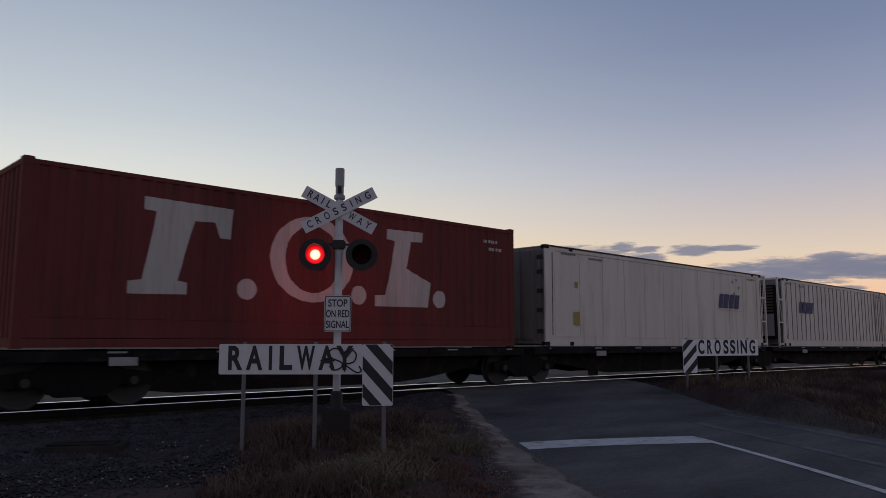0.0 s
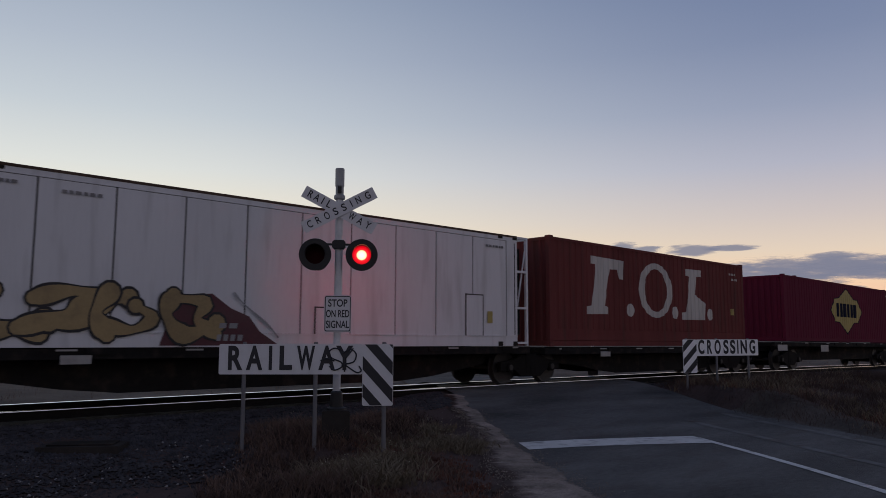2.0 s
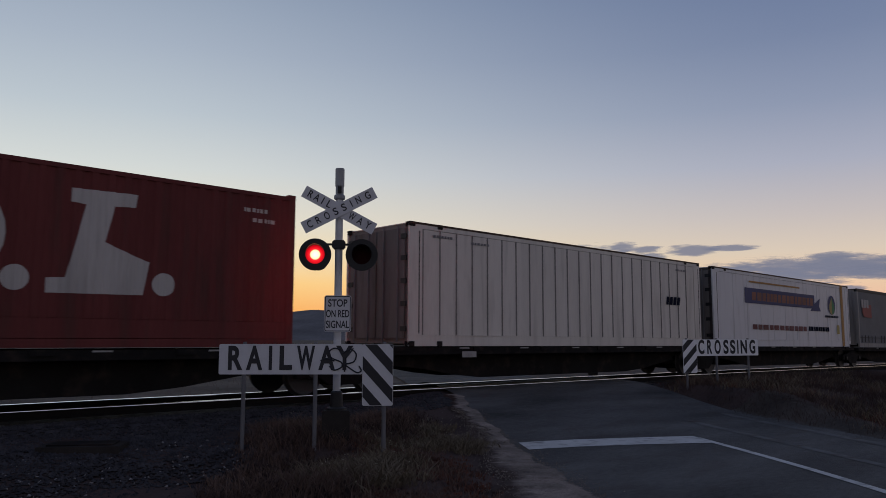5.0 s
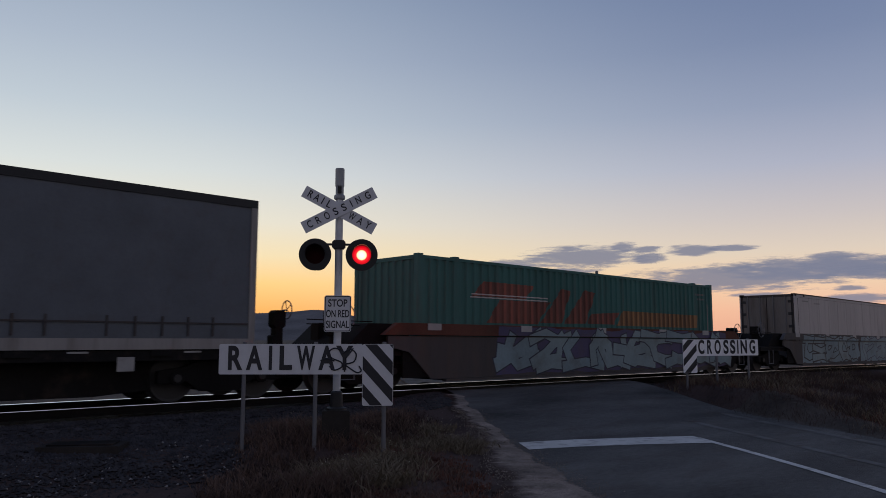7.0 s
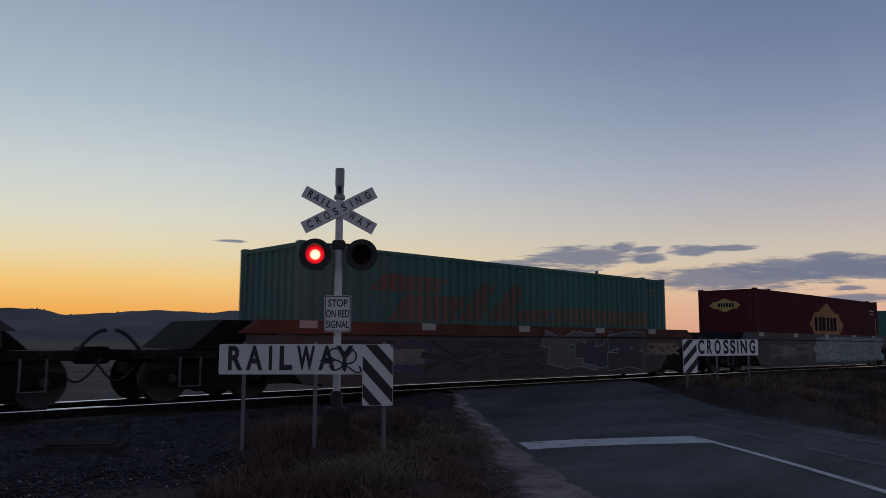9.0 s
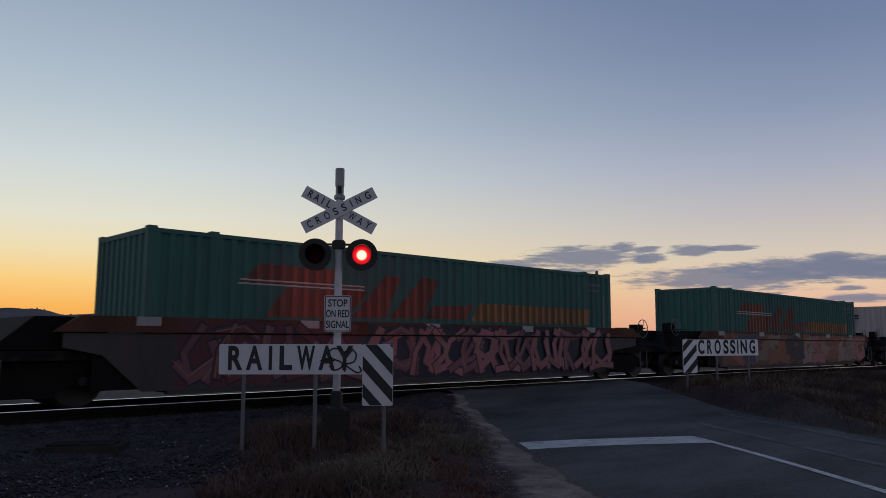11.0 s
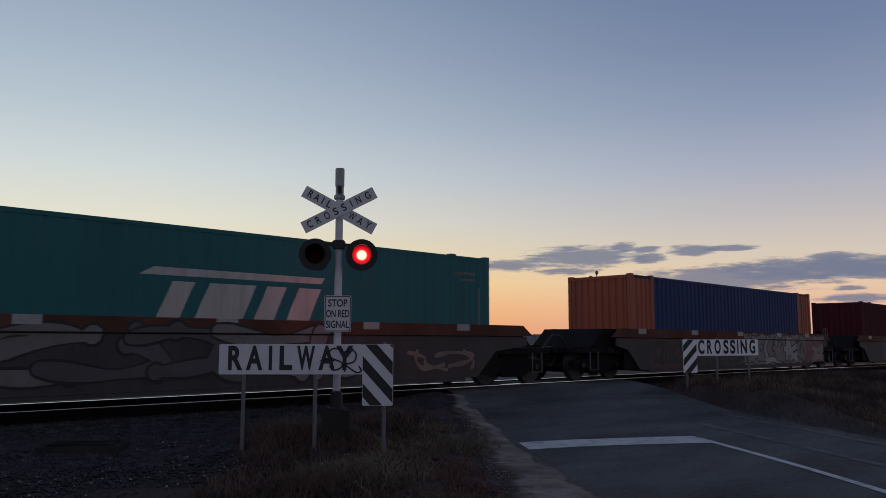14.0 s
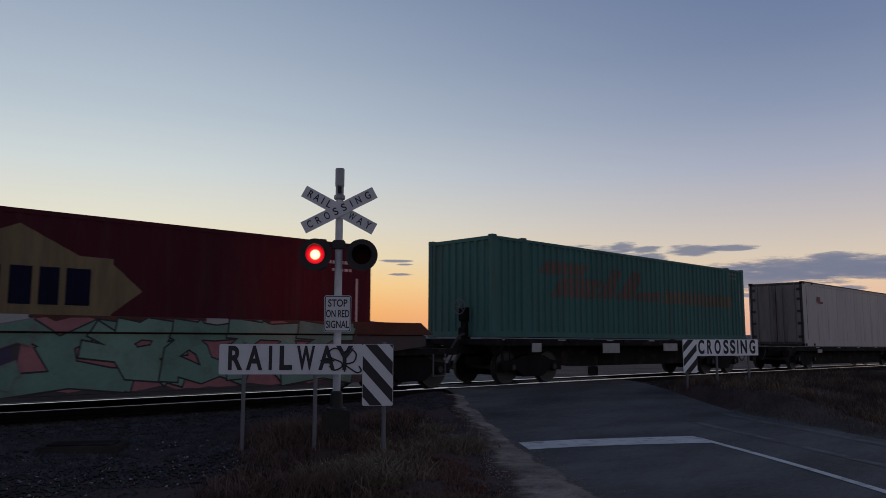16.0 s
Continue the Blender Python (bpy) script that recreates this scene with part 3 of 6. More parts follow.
def build_cover():
    def verge(r):
        # the tongue of weeds between the ballast and the road
        while True:
            u, n = r.uniform(4.5, 16.0), r.uniform(-2.0, 2.1)
            x, y = along_road(u, n)
            keep = smooth(2.0, 0.6, n) if n > 0.6 else 1.0
            edge = -1.35 + 0.5 * noise.noise((x * 0.8, y * 0.8, 2))
            patch = noise.noise((x * 0.9, y * 0.9, 8)) + 0.5 * noise.noise((x * 2.3, y * 2.3, 3))
            if y < 12.0 and n > edge and r.random() < keep and patch > r.uniform(-0.8, 0.3):
                return x, y, 0.45 + 1.0 * max(0.0, noise.noise((x * 0.7, y * 0.7, 4)) + 0.2)

    def low(r):
        x, y, s = verge(r)
        return x, y, s * 0.6

    def russet(r):
        while True:
            x, y, s = verge(r)
            if x * ROAD_N.x + y * ROAD_N.y > 0.2 + 0.6 * r.random() and y < 9.5:
                return x, y, s * 0.55

    def clump(r):
        # a few bushy weeds
        cx, cy, s = r.choice(((5.7, 7.8, 1.0), (6.2, 7.9, 1.0), (6.7, 8.0, 0.9), (5.9, 7.2, 0.9), (8.1, 8.8, 0.8), (8.5, 8.8, 0.7), (8.5, 8.4, 0.7), (7.4, 8.9, 0.6), (7.0, 10.3, 0.7), (9.0, 9.8, 0.6)))
        return cx + r.gauss(0, 0.22), cy + r.gauss(0, 0.22), s * r.uniform(0.6, 1.1)
    tufts("verge_grass", 2600, verge, STRAW, "dry brown grass and weeds on the verge", (0.06, 0.30), 7, 2)
    tufts("verge_thatch", 6000, low, EARTH, "matted dead grass on the verge", (0.05, 0.22), 9, 22, 0.12, 1.8)
    tufts("verge_russet", 4200, russet, RUSSET, "russet dead weeds near the road", (0.05, 0.2), 9, 23, 0.10, 2.0)
    tufts("verge_weeds", 560, clump, SCRUB, "pale grey-green weeds among the grass", (0.08, 0.27), 16, 3, 0.12, 2.4)
    stones("seed_heads", 150, lambda r: clump(r)[:2], FLOWER, "pale seed heads on the weeds", (0.006, 0.012), 24, 0.30)

    def right_bank(r):
        while True:
            u, n = r.uniform(6.0, 34.0), r.uniform(ROAD_R + 0.1, ROAD_R + 9.0)
            x, y = along_road(u, n)
            if y < TRACK_Y - 2.6 and noise.noise((x * 0.5, y * 0.5, 1)) > r.uniform(-0.6, 0.3):
                return x, y, 0.7 + 0.8 * max(0.0, noise.noise((x * 0.3, y * 0.3, 6)) + 0.3)
    tufts("bank_grass", 3800, right_bank, BANKGRASS, "dry brown grass on the bank beside the road", (0.06, 0.34), 7, 5, 0.14)
    tufts("bank_thatch", 4200, right_bank, EARTH, "matted dead grass on the bank", (0.05, 0.2), 8, 25, 0.16)

    def bank_clump(r):
        k = r.randrange(46)
        q = random.Random(k * 7 + 3)
        u, n = q.uniform(12.5, 24.0), ROAD_R + 0.7 + q.random() ** 1.5 * 7.0
        x, y = along_road(u, n)
        y = min(y, TRACK_Y - 3.0)
        return x + r.gauss(0, 0.3), y + r.gauss(0, 0.3), q.uniform(0.5, 1.2)
    tufts("bank_weeds", 450, bank_clump, SCRUB, "clumps of pale brown weeds on the bank", (0.12, 0.36), 10, 27, 0.12, 2.0)
    tufts("bank_russet", 300, bank_clump, RUSSET, "russet dead weeds on the bank", (0.10, 0.28), 9, 28, 0.14)

    def beyond(r):
        while True:
            x, y = r.uniform(-15, 90), r.uniform(TRACK_Y + 3.2, TRACK_Y + 30)
            n = x * ROAD_N.x + y * ROAD_N.y
            if not ROAD_L - 0.5 < n < ROAD_R + 0.5:
                return x, y, r.uniform(0.7, 1.5)
    tufts("far_grass", 3000, beyond, STRAW, "dry grass beyond the line", (0.06, 0.2), 6, 7, 0.25)


def stones(name, n, place, material, label, size, seed, high=0.0, lift=0.0):
    rnd = random.Random(seed)
    g = Geo()
    for _ in range(n):
        x, y = place(rnd)
        s = rnd.uniform(*size)
        d = abs(y - TRACK_Y)
        z = max(land(x, y) - 0.05, rise(x) - 0.22 - max(0.0, d - 1.75) * 0.461) + s * 0.25 + lift + rnd.uniform(0.4, 1.0) * high
        v = []
        for p in ((1, 0, 0), (0, 1, 0), (-1, 0, 0), (0, -1, 0), (0, 0, 1), (0, 0, -1)):
            q = Vector(p) * s * rnd.uniform(0.6, 1.25) + Vector((rnd.gauss(0, s * 0.2), rnd.gauss(0, s * 0.2), 0))
            v.append((x + q.x, y + q.y, z + q.z * 0.75))
        g.add(v, [(0, 1, 4), (1, 2, 4), (2, 3, 4), (3, 0, 4), (1, 0, 5), (2, 1, 5), (3, 2, 5), (0, 3, 5)])
    me = bpy.data.meshes.new(name)
    me.from_pydata(g.v, [], g.f)
    me.materials.append(material)
    tagged(new(name, me), label, "stones", kind="stuff")


def build_stones():
    def bed(r):
        while True:
            x, d = r.uniform(-3, 60) if r.random() < 0.25 else r.uniform(0, 14), r.uniform(1.0, 3.4)
            y = TRACK_Y - d
            n = x * ROAD_N.x + y * ROAD_N.y
            if not ROAD_L - 0.2 < n < ROAD_R + 0.4:
                return x, y
    stones("ballast_stones", 11000, bed, BALLAST, "loose dark ballast stones beside the track", (0.02, 0.045), 11)

    def apron(r):
        while True:
            x, y = r.uniform(0.5, 7.5), r.uniform(7.5, 11.8)
            n = x * ROAD_N.x + y * ROAD_N.y
            if n < -1.1 and r.random() < smooth(8.0, 10.5, y) + 0.12:
                return x, y
    stones("apron_stones", 9000, apron, BALLAST, "dark stones spread beside the track", (0.015, 0.04), 12)

    def pale(r):
        while True:
            x, y = r.uniform(1.5, 6.5), r.uniform(7.5, 11.0)
            if x * ROAD_N.x + y * ROAD_N.y < -0.8:
                return x, y
    stones("pale_stones", 260, pale, PEBBLE, "pale pebbles scattered on the ground", (0.012, 0.03), 13)

    def shoulder(r):
        u = r.uniform(4.0, 15.5)
        wide = 1 - 0.65 * smooth(8.5, 13.5, u)
        return along_road(u, ROAD_L - 0.06 - 0.30 * wide + (0.08 + 0.17 * wide) * r.gauss(0, 1))
    stones("shoulder_gravel", 15000, shoulder, GRIT, "loose gravel along the road's edge", (0.004, 0.012), 14, lift=0.053)


def build_shoulder():
    """Broken gravel edges of the road."""
    for side, n0, wide, u0, u1, lab in ((-1, ROAD_L, 0.95, -24, 17.6, "pale gravel shoulder with a broken edge"), (1, ROAD_R, 1.3, -24, 17.0, "dirt shoulder with a broken edge")):
        g, v = Geo(), []
        nu, nn = 900, 6
        for i in range(nu + 1):
            u = u0 + (u1 - u0) * i / nu
            inner = n0 - side * (0.10 + 0.16 * noise.noise((u * 1.3, 3 + side, 0)) + 0.07 * noise.noise((u * 4, 1, side)) + 0.08 * noise.noise((u * 11, 2, side)))
            outer = n0 + side * (wide * (1 - 0.68 * smooth(8.5, 13.5, u) * (side < 0)) + 0.3 * noise.noise((u * 0.8, 7, side)) + 0.16 * noise.noise((u * 3.1, 5, side)) + 0.10 * noise.noise((u * 9, 4, side)) + 0.06 * noise.noise((u * 23, 6, side)))
            for j in range(nn + 1):
                n = outer + (inner - outer) * j / nn
                x, y = along_road(u, n)
                lift = 0.010 if 0 < j < nn else -0.05 if j == 0 else -0.012
                v.append((x, y, land(x, y) + lift))
        g.add(v, [(i * (nn + 1) + j, i * (nn + 1) + j + 1, (i + 1) * (nn + 1) + j + 1, (i + 1) * (nn + 1) + j) for i in range(nu) for j in range(nn)])
        ob = tagged(part("shoulder", g, GRAVEL if side < 0 else DIRT), lab, "shoulder", kind="structure")
        lay = ob.data.uv_layers.new(name="UVMap")
        for lp in ob.data.loops:
            lay.data[lp.index].uv = ((lp.vertex_index % (nn + 1)) / nn, 0.0)


def build_cover_slab():
    m = new("drain_cover")
    tagged(m, "dark concrete drain cover set in the stones", "drain cover")
    part("frame", Geo().box(-0.52, 0.52, -0.28, 0.28, -0.1, 0.05, 0.01), DARKBASE, m)
    part("lid", Geo().box(-0.42, 0.42, -0.2, 0.2, 0.052, 0.07, 0.01), STEEL, m, "flat dark lid")
    m.matrix_basis = pose(3.75, 11.0, land(3.75, 11.0) - 0.02, 0, 0, -36)


build_clouds()
build_shoulder()
build_cover()
build_stones()
build_cover_slab()


# ---- the crossing's signals and boards ----
def lamp_head(parent, x, z):
    head = part("lamp_head", Geo().lathe([(0.142, -0.03), (0.24, -0.03), (0.24, -0.005), (0.150, -0.005), (0.150, 0.16), (0.09, 0.22), (0.0, 0.22)], "y", 36, (0, 0, 0), False), BLACK, parent, "round black lamp target board", (x, -0.16, z - 0.025))
    hood = Geo()
    n = 18
    for r0, r1 in ((0.144, 0.151),):
        v = []
        for i in range(n + 1):
            a = math.pi * (-0.08 + 1.16 * i / n)
            dp = 0.04 + 0.12 * max(0.0, math.sin(a))
            for r, y in ((r0, -0.03), (r1, -0.03), (r1, -0.03 - dp), (r0, -0.03 - dp)):
                v.append((r * math.cos(a), y, r * math.sin(a)))
        hood.add(v, [(i * 4 + j, i * 4 + (j + 1) % 4, i * 4 + 4 + (j + 1) % 4, i * 4 + 4 + j) for i in range(n) for j in range(4)])
    part("hood", hood, BLACK, head)
    g = Geo().lathe([(0.0, -0.022), (0.06, -0.02), (0.147, -0.006), (0.147, 0.0)], "y", 28)
    return turning_lens(g, LENSON, head, "red signal lens with its halo")


def turning_lens(g, lit, head, label):
    """A lens with a lit side, and behind it a dark one."""
    lens = part("lens", g, lit, head, label, (0, 0.02, 0))
    back = Geo().lathe([(0.147, 0.001), (0.147, 0.006), (0.06, 0.02), (0.0, 0.022)], "y", 28).mesh("lens_back", LENSOFF)
    # the dark half of the turning lens
    bm = bmesh.new()
    bm.from_mesh(lens.data)
    n0 = len(bm.faces)
    bm.from_mesh(back)
    bm.faces.ensure_lookup_table()
    for fc in bm.faces[n0:]:
        fc.material_index = 1
    bm.to_mesh(lens.data)
    bm.free()
    lens.data.materials.append(LENSOFF)
    return lens


def rear_lamp(parent, x, z):
    """The lamp behind, which shines across the track."""
    head = part("rear_lamp", Geo().lathe([(0.150, -0.40), (0.158, -0.40), (0.158, 0.14), (0.09, 0.19), (0.0, 0.19)], "y", 32, (0, 0, 0), False).lathe([(0.150, 0.14), (0.150, -0.40)], "y", 32, (0, 0, 0), False), BLACK, parent, "black hooded lamp on the mast's track side")
    head.matrix_basis = pose(x, 0.28, z, 1.2, 0, 178.6)
    return turning_lens(Geo().lathe([(0.0, -0.022), (0.06, -0.02), (0.147, -0.006), (0.147, 0.0)], "y", 28), REARGLOW, head, "red rear lens")


# letters of the crossbuck: centre and width along the blade
RAIL = (("R", -0.49, 0.075), ("A", -0.385, 0.085), ("I", -0.285, 0.017), ("L", -0.175, 0.065))
WAY = (("W", 0.215, 0.10), ("A", 0.355, 0.085), ("Y", 0.49, 0.08))
CROSS = (("C", -0.49, 0.075), ("R", -0.35, 0.07), ("O", -0.205, 0.08), ("S", -0.06, 0.068), ("S", 0.08, 0.068), ("I", 0.205, 0.017), ("N", 0.325, 0.075), ("G", 0.485, 0.08))


def build_signal(m):
    sig = new("crossing_signal")
    tagged(sig, "white railway crossing signal mast with red flashing lamps", "crossing signal", "signals of the level crossing")
    part("mast", Geo().lathe([(0.057, 0.27), (0.057, 3.22)], "z", 20), MASTWHITE, sig)
    part("mast_base", Geo().lathe([(0.15, 0.0), (0.15, 0.03), (0.10, 0.05), (0.085, 0.26), (0.062, 0.28)], "z", 20), BLACK, sig, "black cast mast base")
    part("foundation", Geo().box(-0.2, 0.2, -0.2, 0.2, -0.45, 0.0, 0.015), DARKBASE, sig, "dark mossy concrete foundation")
    part("bell_cap", Geo().lathe([(0.075, 3.16), (0.085, 3.18), (0.085, 3.22), (0.062, 3.24), (0.062, 3.36), (0.07, 3.37), (0.07, 3.63), (0.066, 3.645)], "z", 20), BELLGREY, sig, "grey cylindrical bell housing")
    part("bell_window", Geo().box(-0.03, 0.03, -0.078, -0.06, 3.25, 3.355), BLACK, sig)
    for lean, txt, y in ((-28, (RAIL, WAY), -0.085), (28, (CROSS,), -0.10)):
        blade = part("blade", Geo().box(-0.605, 0.605, -0.006, 0.006, -0.093, 0.093, 0.003), SIGNWHITE, sig, "white crossbuck blade with black lettering")
        blade.matrix_basis = pose(0, y, 2.985, 0, -lean, 0)
        for word in txt:
            part("lettering", spaced([(ch, c - w / 2, c + w / 2) for ch, c, w in word], 0.158, SIGNBLACK, 0.012), SIGNBLACK, blade, at=(0, -0.0085, 0))
    part("bracket", Geo().box(-0.10, 0.10, -0.09, 0.075, 2.40, 2.53, 0.03).box(-0.33, 0.33, -0.02, 0.02, 2.455, 2.485), BLACK, sig, "black lamp bracket")
    lenses = [lamp_head(sig, x, 2.32) for x in (-0.345, 0.345)] + [rear_lamp(sig, x, 2.295) for x in (-0.345, 0.345)]
    plate = part("stop_plate", Geo().prism(rounded(-0.2, 0.2, -0.272, 0.272, 0.035), -0.006, 0.006), SIGNWHITE, sig, "white notice plate with black border and lettering", (0, -0.075, 1.42))
    rim, a, b = Geo(), rounded(-0.192, 0.192, -0.264, 0.264, 0.03), rounded(-0.179, 0.179, -0.251, 0.251, 0.02)
    k = len(a)
    rim.add([(x, -0.0075, z) for x, z in a + b], [(i, (i + 1) % k, k + (i + 1) % k, k + i) for i in range(k)])
    part("border", rim, SIGNBLACK, plate)
    for s, z, st in (("STOP", 0.152, 0.285), ("ON RED", -0.006, 0.345), ("SIGNAL", -0.165, 0.34)):
        part("lettering", words(s, 0.152, SIGNBLACK, bold=0.018, across=st), SIGNBLACK, plate, at=(0, -0.0085, z))
    sig.matrix_basis = m
    return sig, lenses


def facing(x, y, z, nx, ny):
    """Pose of a board whose front (-y side) looks along (nx, ny)."""
    return pose(x, y, z, 0, 0, math.degrees(math.atan2(ny, nx)) + 90)


def stripes(x0, x1, z0, z1, w, lean, phase):
    """Slanting bars clipped to a plate."""
    g = Geo()
    def clip(poly, f):
        out = []
        for i, a in enumerate(poly):
            b = poly[(i + 1) % len(poly)]
            fa, fb = f(a), f(b)
            if fa >= 0:
                out.append(a)
            if fa * fb < 0:
                t = fa / (fa - fb)
                out.append((a[0] + (b[0] - a[0]) * t, a[1] + (b[1] - a[1]) * t))
        return out
    for k in range(-8, 9):
        lo = phase + k * 2 * w
        poly = [(x0, z0), (x1, z0), (x1, z1), (x0, z1)]
        poly = clip(poly, lambda q: (q[1] - lean * q[0]) - lo)
        if len(poly) > 2:
            poly = clip(poly, lambda q: lo + w - (q[1] - lean * q[0]))
        if len(poly) > 2:
            g.prism(poly, -0.0085, -0.006)
    return g


def build_board(name, text, m, flip, posts, label, tag=False):
    """A long name board with a hazard panel hung at one end, on three posts. Origin: top left corner."""
    b = new(name)
    tagged(b, label, "sign board", "name boards of the level crossing")
    L, H, P, Q = 2.46, 0.425, 0.435, 0.86
    if not flip:
        board, panel = (0, L - P), (L - P, L)
    else:
        board, panel = (P, L), (0, P)
    pl = part("name_panel", Geo().prism(rounded(board[0], board[1], -H, 0, 0.025), -0.005, 0.005), SIGNBRIGHT if flip else SIGNWHITE, b, "white reflective panel with black lettering")
    part("lettering", spaced(text, 0.455 if not flip else 0.483, SIGNBLACK, 0.034, -0.5 * H), SIGNBLACK, pl, at=(0, -0.0075, 0))
    if tag:
        g = Geo()
        for path in (((1.73, -0.08), (1.62, -0.06), (1.55, -0.12), (1.6, -0.20), (1.72, -0.25), (1.735, -0.32), (1.63, -0.365), (1.56, -0.31)),
                     ((1.895, -0.06), (1.83, -0.15), (1.78, -0.22), (1.775, -0.39)), ((1.735, -0.14), (1.85, -0.075), (1.935, -0.14), (1.9, -0.25), (1.765, -0.28)),
                     ((1.765, -0.28), (1.88, -0.36), (1.96, -0.40), (2.01, -0.37), (1.98, -0.31)), ((1.435, -0.235), (1.5, -0.205), (1.56, -0.21), (1.63, -0.24))):
            g.tube([(x, -0.008, z) for x, z in bent(path)], 0.011, 6)
        part("scrawl", g, SIGNBLACK, pl, "thin black spray scrawl")
    hz = part("hazard_panel", Geo().prism(rounded(panel[0], panel[1], -Q, 0.0, 0.028), -0.006, 0.004), SIGNBRIGHT if flip else SIGNWHITE, b, "black and white striped hazard panel")
    part("stripe", stripes(panel[0] + 0.006, panel[1] - 0.006, -Q + 0.006, -0.006, 0.19 if not flip else 0.18, -1.1 if not flip else 0.95, 1.878 if not flip else -0.34), SIGNBLACK, hz)
    for x, z0 in posts:
        part("post", Geo().lathe([(0.03, z0), (0.03, 0.02), (0.026, 0.03)], "z", 12, (x, 0.038, 0)), GALV, b, "galvanised pipe post")
    b.matrix_basis = m
    return b


SIGNAL_AT = (6.78, 9.43)
SIGNAL, LENSES = build_signal(facing(SIGNAL_AT[0], SIGNAL_AT[1], 0.22, -0.60, -0.80))
FAR_SIGNAL, FAR_LENSES = build_signal(facing(25.7, 18.3, 0.15, -0.80, -0.60))
part("warning_light", Geo().tube([(0, 0, 3.5), (0.15, 0, 3.52), (0.24, 0, 3.6), (0.24, 0, 3.72)], 0.022, 8).lathe([(0.05, 3.7), (0.06, 3.75), (0.06, 3.82), (0.03, 3.85)], "z", 12, (0.24, 0, 0)), GALV, FAR_SIGNAL, "small lamp on a bent arm")

BOARD_L, BOARD_R = Vector((5.20, 10.06)), Vector((6.98, 8.37))
bd = (BOARD_R - BOARD_L).normalized()
RAILWAY = (("R", 0.13, 0.335), ("A", 0.385, 0.615), ("I", 0.705, 0.75), ("L", 0.855, 1.035), ("W", 1.10, 1.355), ("A", 1.405, 1.64), ("Y", 1.65, 1.895))
CROSSING = (("C", 0.483, 0.677), ("R", 0.77, 0.93), ("O", 1.01, 1.21), ("S", 1.30, 1.465), ("S", 1.52, 1.69), ("I", 1.755, 1.795), ("N", 1.87, 2.08), ("G", 2.165, 2.36))
build_board("railway_board", RAILWAY, facing(BOARD_L.x, BOARD_L.y, 1.194, bd.y, -bd.x), False, ((0.348, -1.65), (1.36, -1.6), (2.33, -1.6)), "white railway name board with black lettering on three posts", True)
CB_L, CB_R = Vector((19.376, 10.797)), Vector((21.896, 9.744))
cd = (CB_R - CB_L).normalized()
build_board("crossing_board", CROSSING, facing(CB_L.x, CB_L.y, 1.24, cd.y, -cd.x) @ Matrix.Scale(1.068, 4), True, ((0.14, -1.5), (1.1, -1.5), (2.15, -1.5)), "white crossing name board with black lettering on three posts")


# ---- rolling stock ----
def ridged(x0, x1, z0, z1, y, pitch, depth, out=-1):
    """A wall of trapezoid ridges in the x-z plane, 30 mm of wall behind it."""
    g, pts = Geo(), []
    n = max(2, round((x1 - x0) / pitch))
    p = (x1 - x0) / n
    for i in range(n):
        a = x0 + i * p
        pts += [(a, 0.0), (a + 0.36 * p, 0.0), (a + 0.48 * p, depth), (a + 0.88 * p, depth)]
    pts.append((x1, 0.0))
    v = [(x, y - out * d, z) for x, d in pts for z in (z0, z1)]
    g.add(v, [(2 * i, 2 * i + 2, 2 * i + 3, 2 * i + 1) for i in range(len(pts) - 1)])
    return g


def quarter(geo, m):
    geo.v = [tuple(m @ Vector(q)) for q in geo.v]
    return geo


def castings(thing, L, W, H, xs, material):
    me = Geo().box(-0.09, 0.09, -0.081, 0.081, -0.059, 0.059, 0.012).mesh("corner_casting", material)
    for x in xs:
        for y in (-W / 2 + 0.076, W / 2 - 0.076):
            for z in (0.06, H - 0.050):
                part("corner_casting", me, material, thing, at=(x, y, z))


